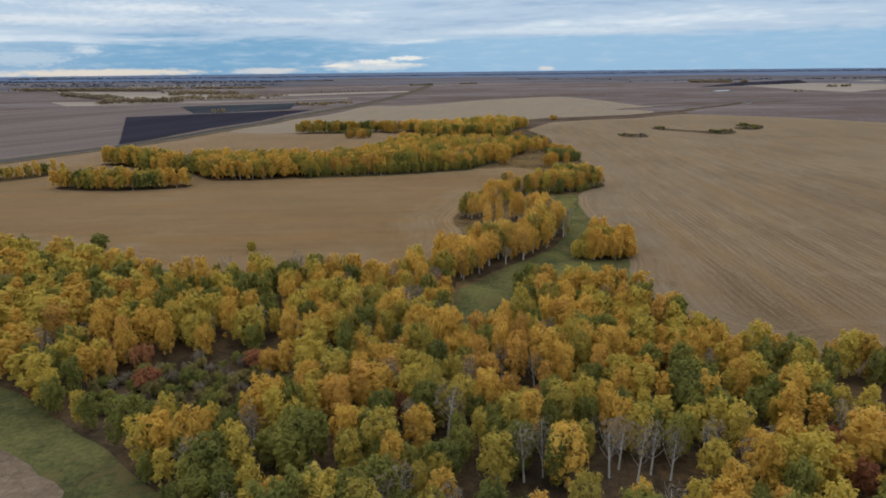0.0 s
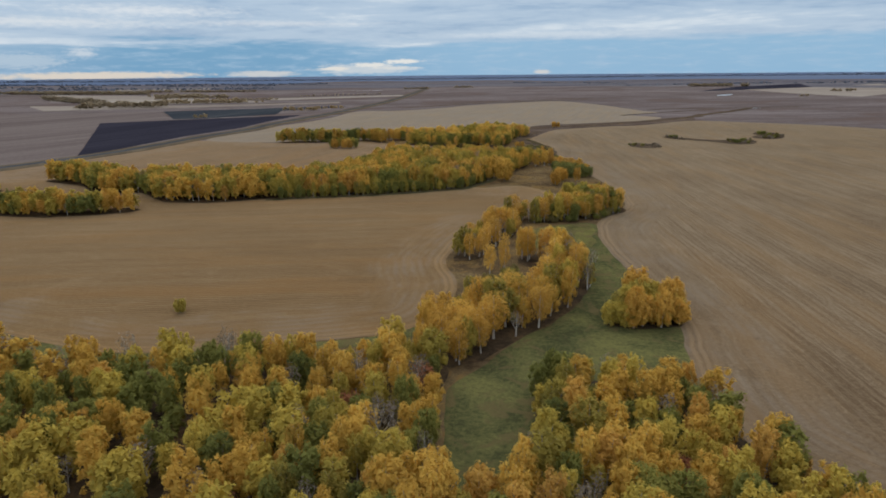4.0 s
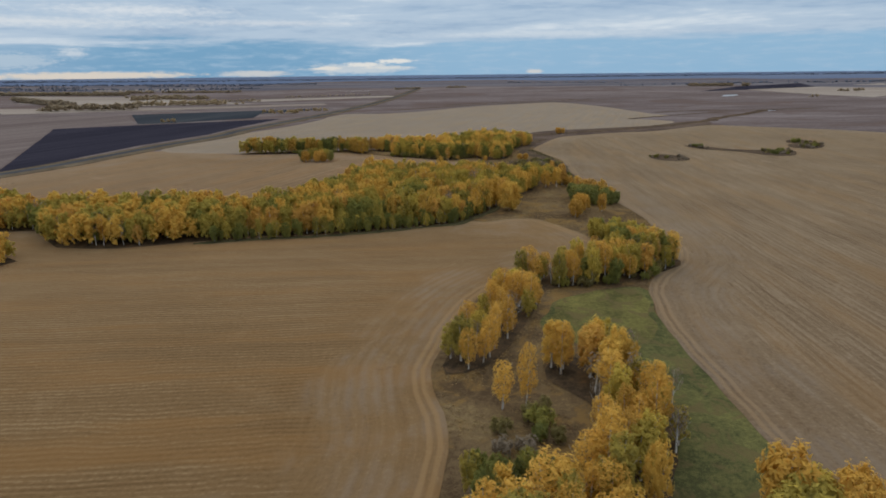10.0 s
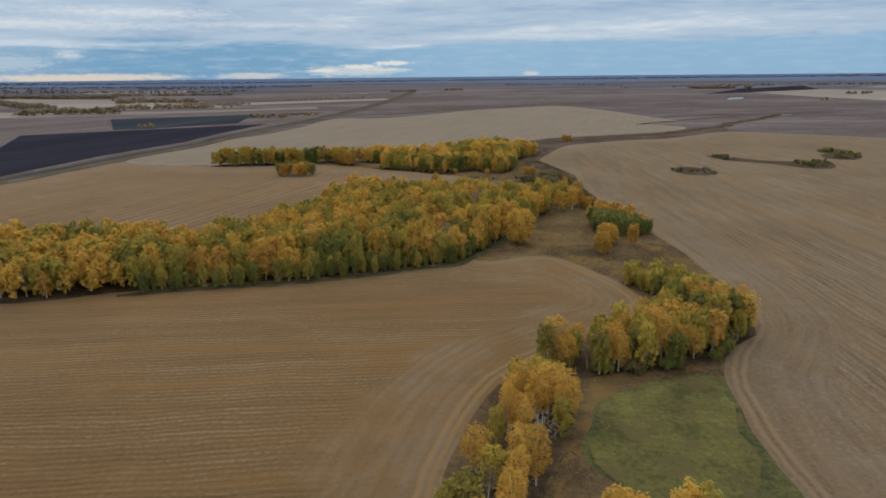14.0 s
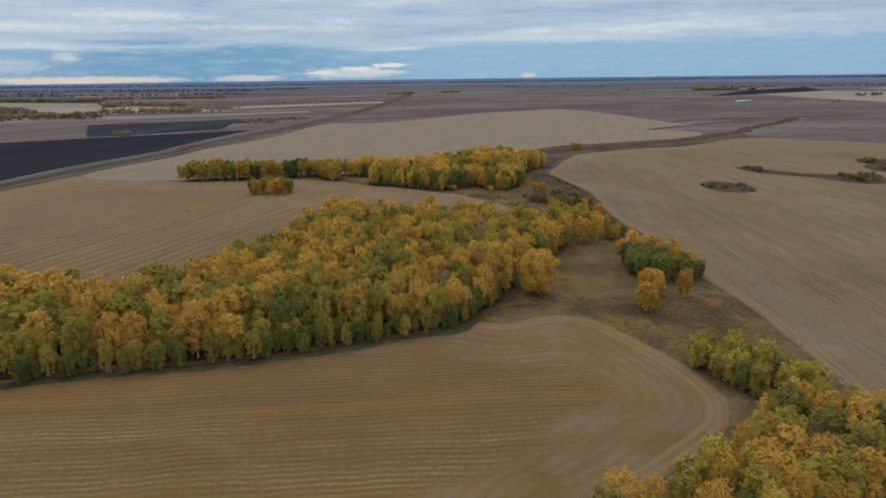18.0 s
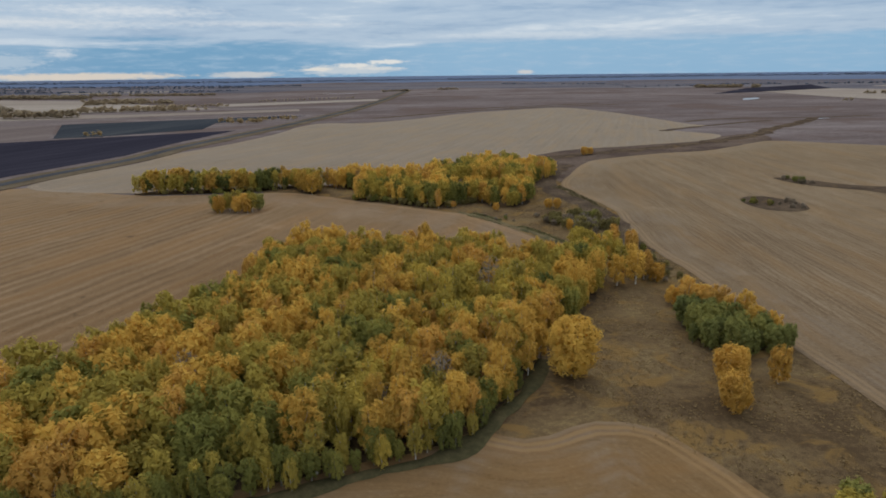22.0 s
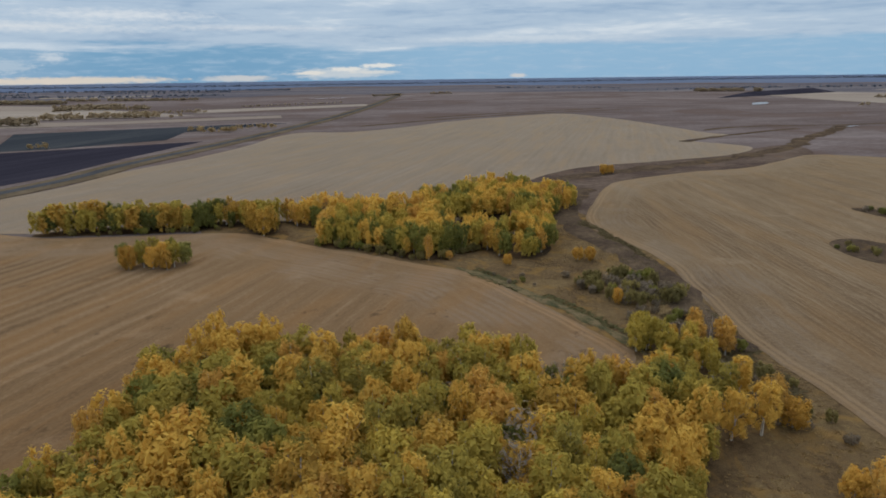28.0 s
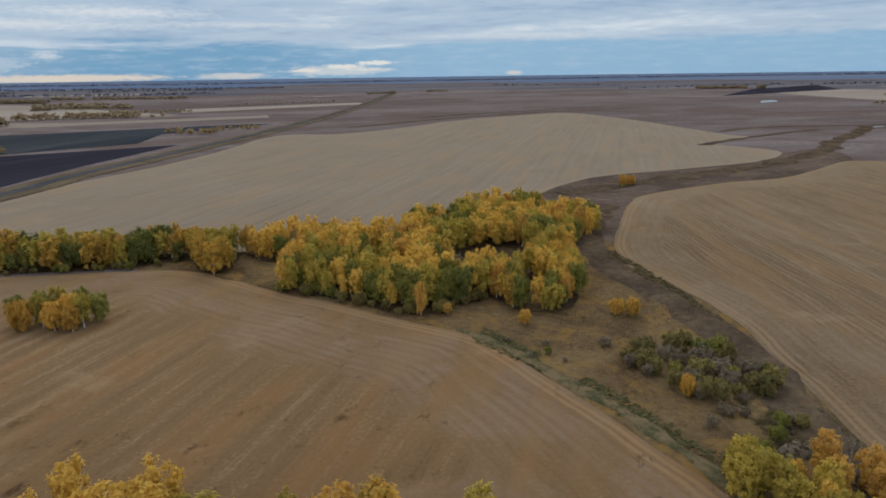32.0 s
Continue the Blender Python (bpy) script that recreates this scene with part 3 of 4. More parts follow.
sheet("valley_upper", [(108, 640), (113, 655), (140, 716), (158, 737), (209, 763), (254, 776), (294, 804), (345, 845), (362, 905), (300, 872), (220, 829), (140, 801), (95, 745), (92, 700), (100, 668)], 0.05, BROWNS, "brown reedy upper valley beside the stream", "ground", 6.0, 12.0, 1.0)
sheet("meadow_bright", [(46, 262), (40, 274), (43, 286), (48, 294), (62, 300.5), (70.5, 301), (71, 296), (68.5, 284), (66.5, 272), (60, 265), (53, 258)], 0.08, BRIGHT, "fresh yellow-green grass at the meadow end", "meadow", 3.0, 6.0, 2.0)
MEADOW_LINE = [(5, 128), (6.5, 150), (8, 165), (15, 174), (25, 188), (34, 196), (43, 208), (52, 226), (55, 244), (46, 262), (38, 274), (42, 286), (47, 294), (62, 301), (72, 302.5), (73.5, 296), (70, 285), (69, 262), (67.5, 228), (67, 193), (62, 176), (58, 150), (50, 140), (25, 130)]
sheet("meadow", MEADOW_LINE, 0.06, MEADOW, "mown green meadow strip along the valley", "meadow", 3.0, 7.0, 0.8)
sheet("meadow_fringe", [(-110, 196), (-68, 181), (-28, 184), (-4, 187), (4, 194), (2, 198), (-6, 192), (-30, 188), (-68, 185.5), (-110, 202)], 0.12, MEADOW, "narrow green grass fringe at the wood edge", "meadow", 4.0, 8.0, 0.6)
sheet("meadow_near", [(-150, 150), (-84, 124), (-60, 108), (-44, 95), (-28, 76), (-40, 40), (-120, 40), (-170, 90)], 0.05, MEADOW, "green grass glade at the wood edge", "meadow", 4.0, 9.0, 0.8)
sheet("meadow_side", [(68, 104), (92, 106), (130, 98), (110, 84), (76, 86)], 0.05, MEADOW, "green glade between the wood and the field", "meadow", 4.0, 9.0, 0.8)
sheet("track_bare", [(-130, 92), (-86, 99), (-71, 92.5), (-61, 85.5), (-53, 76), (-60, 45), (-130, 50)], 0.09, TRACK, "bare earth field edge", "track", 4.0, 9.0, 0.8)
sheet("meadow_notch", [(-33, 622), (-20, 614), (-10, 607), (2, 620), (-6, 640), (-26, 648), (-36, 640)], 0.14, ROUGH, "grassy notch between two groves", "ground", 4.0, 8.0, 0.6)
strip("bank_valley", [(40, 572), (52, 556), (60, 541), (66, 531), (71, 519), (76, 506), (77, 497)], 3.2, 0.07, cover("bank_green", [(0.055, 0.058, 0.030), (0.100, 0.086, 0.045), (0.165, 0.125, 0.066), (0.175, 0.130, 0.072)], (0.12, 0.7), 0.4, None, ((0.42, 0.5), (0.5, 0.6)), (0.48, 0.58)), "weedy green bank along the field edge", "bank", 3.0, 0.95, 0.25)
# grass fringe whose dark colour also holds the shadow of the wood
strip("fringe_wood", [(-75, 361.5), (-52, 367), (-32, 368.5), (-6, 374.5), (8, 379.5), (24, 385), (33, 396), (40, 405), (46, 418)], 3.4, 0.17, cover("fringe_grass", [(0.056, 0.052, 0.026), (0.086, 0.074, 0.036), (0.125, 0.100, 0.050)], (0.2, 0.9), 0.4), "grass fringe at the wood foot, darkened with painted wood shade", "bank", 2.0, 0.9, 0.3)
strip("bank_weeds", [(97, 500), (99, 525), (103, 552), (100, 590), (95, 612), (95, 640), (103, 668), (125, 715)], 11.0, 0.06, DARKROUGH, "dark weedy strip along the field edge", "bank", 4.0, 0.7, 0.3)
strip("bank_stream", [(112, 745), (153, 768), (200, 790), (260, 822), (320, 862), (370, 905), (400, 945), (470, 1010), (540, 1085)], 15.0, 0.12, DARKROUGH, "dark reedy stream bed across the steppe", "bank", 8.0, 1.1, 0.3)
strip("bank_line", [(64, 1364), (204, 1459), (403, 1559)], 16.0, 0.10, DARKROUGH, "dark weedy line across the steppe", "bank", 20.0, 0.6)
strip("bank_line_far", [(-30, 1210), (100, 1330), (250, 1440), (420, 1500)], 14.0, 0.10, DARKROUGH, "dark weedy line across the steppe", "bank", 20.0, 0.6)
strip("bank_brook", [(360, 1060), (404, 1090), (450, 1102), (488, 1101), (562, 1100), (640, 1120)], 9.0, 0.10, DARKROUGH, "dark reedy brook line across the steppe", "bank", 8.0, 0.9)
strip("bank_notch", [(285, 946), (320, 974), (360, 1001), (423, 1039), (470, 1062)], 8.0, 0.15, DARKROUGH, "dark weedy line at the field corner", "bank", 8.0, 0.9)
strip("verge_road", ROAD, 30.0, 0.08, VERGE, "yellowed grass verges of the country road", "verge", 14.0, 0.15, 0.4)
strip("road", ROAD, 9.0, 0.60, ASPHALT, "straight grey asphalt country road on a low bank", "road", 14.0, 0.0, 0.15)
strip("ditch_road", shift(ROAD, 13), 6.0, 0.20, DARKROUGH, "dark roadside ditch with dead weeds", "ditch", 14.0, 0.4)
sheet("water_pond", [(722, 1600), (742, 1640), (770, 1680), (806, 1700), (796, 1672), (764, 1625)], 0.35, WATER, "pale shining pond in the steppe", "pond", 15.0, 40.0, 1.0)
sheet("water_stream", [(512, 1063), (528, 1075), (556, 1082), (556, 1079), (532, 1068)], 0.35, WATER, "short shining reach of a stream", "pond", 8.0, 20.0, 0.5)
sheet("water_far", [(-262, 2398), (-200, 2385), (-140, 2420), (-150, 2432), (-210, 2405)], 0.5, WATER, "distant shining pond", "pond", 20.0, 40.0, 0.5)

# ---- trees ----
def crown_leaves(rng, tall, wide, base, boughs, count, size, loose=0.16, dome=1.9):
    """Leaf sprays of one crown: small triangles round a bundle of rounded boughs that swell from the foot and close in a dome."""
    high = tall * (1 - base)
    f = np.linspace(0.06, 0.88, boughs) ** 0.9 + rng.uniform(-0.05, 0.05, boughs)
    a = rng.uniform(0, 2 * math.pi) + 2.4 * np.arange(boughs) + rng.normal(size=boughs) * 0.3
    swell = np.clip(f, 0.02, 1) ** 0.45 * (1 - np.clip(f, 0, 0.99) ** dome) ** 0.70 * (1.55 if dome < 2.5 else 1.36)
    out = wide * swell * rng.uniform(0.46, 0.86, boughs)
    fat = wide * rng.uniform(0.16, 0.27, boughs) * (0.72 + 0.38 * swell)
    half = fat * rng.uniform(1.4, 2.3, boughs)
    centre = np.stack([out * np.cos(a), out * np.sin(a), tall * base + high * f], 1)
    centre[:, 2] = np.minimum(centre[:, 2], tall * rng.uniform(0.90, 1.0, boughs) - half * 0.92)
    # a stout middle, up to just under the top
    fat[0], half[0] = 0.46 * wide, 0.37 * high
    centre[0] = (0.0, 0.0, tall * base + high * 0.52)
    span = np.stack([fat, fat, half], 1)
    n = count * 3
    weight = fat * half
    which = rng.choice(boughs, n, p=weight / weight.sum())
    t, turn = rng.uniform(-0.85, 1.0, n), rng.uniform(0, 2 * math.pi, n)
    ring = np.sqrt(1 - t * t)
    shell = np.stack([ring * np.cos(turn), ring * np.sin(turn), t], 1)
    mid = centre[which] + shell * span[which] * rng.uniform(1 - 1.6 * loose, 1 + loose, n)[:, None]
    buried = np.full(n, 9.0)
    for k in range(boughs):
        d = np.sqrt((((mid - centre[k]) / span[k]) ** 2).sum(1))
        buried = np.minimum(buried, np.where(which == k, 9.0, d))
    keep = np.argsort(buried < 0.86, kind="stable")[:count]
    mid, shell = mid[keep], shell[keep]
    n = len(keep)
    away = (mid - np.array([0, 0, tall * base + high * 0.35])) / np.array([wide, wide, high * 0.6])
    up = shell * 0.7 + away * 0.5 + np.array([0, 0, 0.15]) + rng.normal(size=(n, 3)) * 0.34
    up /= np.linalg.norm(up, axis=1)[:, None]
    along = rng.normal(size=(n, 3)) * np.array([0.7, 0.7, 0.5]) + np.array([0, 0, 1.0]) + shell * np.array([0.5, 0.5, 0.0])
    along -= (along * up).sum(1)[:, None] * up
    along /= np.linalg.norm(along, axis=1)[:, None]
    across = np.cross(up, along)
    s = (size * rng.uniform(0.55, 1.4, n))[:, None]
    k = rng.uniform(0.38, 0.70, n)[:, None]
    sprays = np.stack([mid + along * s * 1.5, mid - along * s * 0.85 + across * s * k, mid - along * s * 0.85 - across * s * k], 1)
    if loose > 0.25:
        return sprays
    # inner foliage that closes each bough
    tips = np.array([(1, 0, -0.2), (-0.5, 0.866, 0.1), (-0.5, -0.866, 0.0), (0, 0, 1), (0, 0, -1)], float)
    six = np.array([(0, 1, 3), (1, 2, 3), (2, 0, 3), (1, 0, 4), (2, 1, 4), (0, 2, 4)])
    core = (centre[:, None, None, :] + tips[six][None] * span[:, None, None, :] * 0.80).reshape(-1, 3, 3)
    return np.concatenate([sprays, core])


def limb(verts, faces, points, radii, sides):
    """Adds a tapered tube along points to the lists."""
    first = len(verts)
    for p, r in zip(points, radii):
        for j in range(sides):
            a = 2 * math.pi * j / sides
            verts.append((p[0] + r * math.cos(a), p[1] + r * math.sin(a), p[2]))
    for i in range(len(points) - 1):
        for j in range(sides):
            a, b = first + i * sides + j, first + i * sides + (j + 1) % sides
            faces.append((a, b, b + sides, a + sides))


def trunk_mesh(rng, tall, girth, limbs, mat, name="trunk", stems=1):
    verts, faces = [], []
    for stem in range(stems):
        lean = rng.normal(size=2) * (0.035 if stems == 1 else 0.10)
        foot = rng.normal(size=2) * (0.0 if stems == 1 else 0.5)
        spine = []
        for i in range(6):
            f = i / 5
            bend = 0.25 * math.sin(f * 3 + stem)
            spine.append(np.array([foot[0] + lean[0] * tall * f + bend * lean[1] * 4, foot[1] + lean[1] * tall * f, tall * 0.88 * f - (0.25 if i == 0 else 0)]))
        root = len(verts)
        limb(verts, faces, spine, [girth * (1.25, 1.0, 0.82, 0.6, 0.38, 0.1)[i] for i in range(6)], 5)
        for k in range(limbs):
            f = 0.25 + 0.6 * (k + rng.uniform(0, 0.8)) / limbs
            i = min(4, int(f * 5))
            p = spine[i] + (spine[i + 1] - spine[i]) * (f * 5 - i)
            a = 2.4 * k + rng.uniform(-0.4, 0.4)
            reach = tall * (0.26 - 0.16 * f)
            q = p + np.array([math.cos(a) * reach * 0.55, math.sin(a) * reach * 0.55, reach * 0.75])
            r = p + np.array([math.cos(a) * reach * 0.95, math.sin(a) * reach * 0.95, reach * 1.7])
            joint = len(verts)
            limb(verts, faces, [p, q, r], [girth * 0.42 * (1.1 - f), girth * 0.25 * (1.1 - f), girth * 0.06], 4)
            faces.append((root + i * 5, root + i * 5 + 1, joint))
    return mesh_of(name, verts, faces, mat, True)


# kind: object name, label, leaves, bark, height, half width, foot of the crown, number of variants
KINDS = {
    "gold": ("golden_birch", "tall birch with dense golden-yellow autumn leaves and pale trunk", GOLD, WHITEBARK, 12.2, 2.75, 0.06, 6),
    "olive": ("olive_birch", "birch turning from green to olive-yellow, in a dense wood", OLIVE, WHITEBARK, 11.9, 2.8, 0.05, 6),
    "green": ("aspen_tree", "rounded aspen still in dark green leaf among yellow trees", GREEN, GREYBARK, 10.7, 2.8, 0.05, 5),
    "amber": ("amber_birch", "birch with deep amber-orange autumn leaves", AMBER, WHITEBARK, 11.7, 2.65, 0.06, 5),
    "airy": ("silver_birch", "slender birch with thin orange-gold leaves and white trunk", ORANGE, WHITEBARK, 12.2, 2.65, 0.16, 6),
    "open": ("golden_birch", "broad open-grown birch with yellow leaves down to the ground", GOLD, WHITEBARK, 12.8, 3.8, 0.02, 2),
    "small": ("amber_birch", "young orange-yellow birch standing alone in rough grass", ORANGE, WHITEBARK, 8.2, 2.9, 0.03, 3),
    "russet": ("rowan_tree", "small low tree with russet-red autumn leaves", RUSSET, GREYBARK, 6.5, 2.4, 0.15, 3),
    "bare": ("bare_birch_tree", "nearly leafless birch with thin white branches", TWIG, WHITEBARK, 10.8, 2.3, 0.40, 4),
    "shrub": ("willow_shrub", "low rounded willow shrub with dull green leaves", GREEN, GREYBARK, 3.6, 2.0, 0.05, 4),
    "green_low": ("willow_tree", "rounded willow tree in dull green leaf", WILLOW, GREYBARK, 7.4, 2.2, 0.02, 4),
    "olive_low": ("willow_tree", "rounded willow tree turning olive-yellow beside the field", OLIVE, GREYBARK, 6.6, 2.7, 0.02, 4),
    "shrub_gold": ("willow_shrub", "low willow shrub with yellowing autumn leaves", SCRUB, GREYBARK, 3.4, 1.9, 0.05, 4),
    "shrub_grey": ("bare_shrub", "low leafless shrub with grey-brown twigs", TWIG, GREYBARK, 2.6, 1.8, 0.05, 3),
}
COUNTS = {"airy": 1500, "gold": 1080, "olive": 1080, "green": 1080, "amber": 1080, "open": 4200, "small": 1400, "russet": 700, "bare": 130, "shrub": 520, "green_low": 1000, "olive_low": 1000, "shrub_gold": 420, "shrub_grey": 260}
THIN = ("bare", "shrub_grey")
SHAPES, LIGHTER, MADE = {}, {}, {}
for number, (kind, (name, label, leaves, bark, tall, wide, base, variants)) in enumerate(KINDS.items()):
    SHAPES[kind], LIGHTER[kind] = [], []
    low = "shrub" in kind
    for i in range(variants):
        rng = np.random.default_rng(100 * number + i)
        t, w = tall * rng.uniform(0.94, 1.06), wide * rng.uniform(0.88, 1.12)
        lobes = 12 if low else 64 if kind == "open" else int(rng.integers(32, 42))
        full = 3.0 if low or kind in ("green_low", "olive_low", "open", "green") else 1.9
        size = 0.26 if kind in THIN else 0.21 if low else 0.21 if kind == "airy" else 0.225
        crown = loose_mesh("crown", crown_leaves(rng, t, w, base, lobes, COUNTS[kind], size, 0.30 if kind in THIN else 0.26 if kind == "airy" else 0.17, full), [leaves])
        stem = trunk_mesh(rng, t, 0.10 if low else (0.17 if kind != "green" else 0.20), 16 if kind == "bare" else 9 if low else 3 if kind in ("gold", "olive", "amber", "green") else 6, bark, "stem" if low else "trunk")
        SHAPES[kind].append((crown, stem))
        LIGHTER[kind].append([crown_leaves(np.random.default_rng(100 * number + i), t, w, base, 8 if low else 26 if near else 14, (150 if low else 560) if near else (90 if low else 200), (0.30 if near else 0.56) if kind != "bare" else 0.34, 0.16, full) for near in (True, False)])


def plant(kind, x, y, scale, turn, variant, group, z=0.1):
    """One tree or shrub as a thing of its own: an Empty at its foot with trunk and crown."""
    name, label, *_ = KINDS[kind]
    m = Matrix.Translation((x, y, z)) @ pose(0, 0, 0, 0, 0, turn) @ Matrix.Diagonal((scale[0], scale[0], scale[1], 1))
    first = MADE.get((kind, variant))
    if first is None:
        root = tagged(new(name), label, "shrub" if "shrub" in kind else "tree", group)
        root.empty_display_size = 0.5
        crown, stem = SHAPES[kind][variant]
        part(stem.name.split(".")[0], stem, root)
        part("crown", crown, root)
        MADE[kind, variant] = root
        root.matrix_basis = m
        return root
    ob = copy_thing(first, Matrix.Identity(4))
    ob.matrix_basis = m
    return tagged(ob, "", "", group)


def scatter(outline, spacing, rng, holes=()):
    """Uneven planting points inside an outline, none closer than about the spacing."""
    loop = curve_loop(outline, 4.0)
    lo, hi = loop.min(0), loop.max(0)
    pts, row = [], 0
    y = lo[1]
    while y < hi[1]:
        x = lo[0] + (row % 2) * spacing * 0.5
        while x < hi[0]:
            pts.append((x, y))
            x += spacing
        y += spacing * 0.87
        row += 1
    pts = np.array(pts) + rng.uniform(-0.36, 0.36, (len(pts), 2)) * spacing
    pts = pts[inside(pts, loop)]
    for h in holes:
        pts = pts[~inside(pts, curve_loop(h, 4.0))]
    return pts, gap_to(pts, loop)


# wood: outline, spacing, share of each kind, height factor, openings
CLEARING = [(-62, 119), (-52, 125), (-33, 126), (-29, 117), (-31, 110), (-52, 109)]
LOW_SCRUB = [(-64, 117), (-30, 116), (-26, 104), (-38, 95), (-60, 103)]
SIDE_GLADE = [(70, 104), (95, 104), (112, 94), (98, 86), (75, 87)]
TRUNK_GAP = [(6, 70), (36, 70), (38, 84), (26, 85), (20, 78), (6, 78)]
MIXED = dict(gold=0.36, olive=0.31, green=0.15, amber=0.09, russet=0.025, bare=0.065)
YELLOW = dict(gold=0.42, olive=0.34, green=0.10, amber=0.11, russet=0.01, bare=0.02)
EVEN = dict(gold=0.40, olive=0.36, green=0.11, amber=0.10, russet=0.01, bare=0.02)
WOODS = {
    "near wood": ([(-160, 212), (-113, 195), (-70, 177), (-38, 179), (-14, 174), (3, 181), (8, 172), (5.5, 160), (5, 138), (12, 130), (22, 146), (24, 161), (34, 167), (46, 165), (54, 158), (57, 147), (60, 132), (64, 124), (78, 114), (100, 113), (150, 116), (165, 70), (60, 48), (-20, 46), (-36, 74), (-50, 89), (-66, 101), (-84, 114), (-130, 136), (-175, 180)],
                  3.95, MIXED, 0.86, (CLEARING, LOW_SCRUB, SIDE_GLADE, TRUNK_GAP)),
    "valley wood": ([(3, 183), (8, 174), (15, 177), (25, 188), (34, 197), (43, 208), (51, 223), (54, 235), (51, 250), (46, 257), (36, 256), (34, 247), (40, 239), (40, 228), (34, 217), (28, 208), (18, 206), (10, 202), (4, 194)], 4.1, dict(airy=0.62, gold=0.10, olive=0.14, amber=0.06, bare=0.08), 0.96, ()),
    "birch row": ([(14, 252), (22, 255), (29, 266), (36, 281), (41, 294), (38, 299), (29, 293), (22, 278), (15, 262)], 4.9, dict(airy=0.72, olive=0.12, amber=0.06, bare=0.10), 0.95, ()),
    "meadow clump": ([(48, 195), (53, 192), (66, 194), (67, 203), (60, 207), (52, 201)], 3.2, dict(olive_low=0.62, small=0.38), 1.38, ()),
    "bend wood": ([(37, 307), (43, 303), (55, 305), (68, 306), (84, 316), (92, 322), (94, 332), (88, 340), (78, 339), (66, 326), (50, 316)], 3.9, dict(airy=0.46, olive=0.36, green=0.05, amber=0.05, bare=0.08), 0.95, ()),
    "long wood": ([(-222, 432), (-192, 413), (-170, 389), (-146, 386), (-124, 361), (-100, 358), (-79, 364), (-52, 371), (-32, 372), (-19, 375), (-6, 378), (8, 383), (24, 388.5), (31, 396), (37, 404), (43, 410), (46, 421), (58, 439), (65, 449), (73, 468), (73, 482), (58, 481), (46, 489), (33, 494), (14, 498), (-3, 500), (-14, 506), (-29, 495), (-28, 476), (-37, 452), (-49, 439), (-48, 424), (-60, 410), (-75, 409), (-97, 416), (-130, 411), (-158, 412), (-180, 425), (-205, 444)],
                  3.8, EVEN, 1.04, ()),
    "far grove": ([(-130, 634), (-97, 633), (-68, 635), (-48, 641), (-39, 627), (-30, 627), (-31, 645), (-28, 651), (-57, 653), (-92, 648), (-120, 645)], 3.5, YELLOW, 1.0, ()),
    "far wood": ([(-11, 608), (8, 597), (24, 585), (35, 583), (41, 590), (52, 593), (57, 582), (69, 581), (76, 591), (81, 612), (87, 641), (99, 654), (106, 668), (106, 682), (90, 696), (70, 712), (60, 700), (46, 682), (32, 676), (24, 653), (5, 657), (-10, 658), (-30, 650), (-18, 636), (-3, 632)],
                 3.9, dict(gold=0.42, olive=0.32, green=0.12, amber=0.12, bare=0.02), 1.0, ([(40, 612), (58, 610), (70, 622), (72, 640), (56, 646), (44, 634)], [(14, 622), (26, 618), (30, 628), (18, 634)], [(58, 590), (66, 588), (68, 602), (60, 604)])),
    "west grove": ([(-200, 339), (-163, 330), (-131, 338), (-134, 348), (-165, 345), (-198, 351)], 3.5, YELLOW, 0.92, ()),
    "road grove": ([(-300, 352), (-247, 365), (-227, 396), (-236, 402), (-262, 376), (-305, 366)], 5.0, dict(gold=0.3, olive=0.5, green=0.2), 0.75, ()),
}
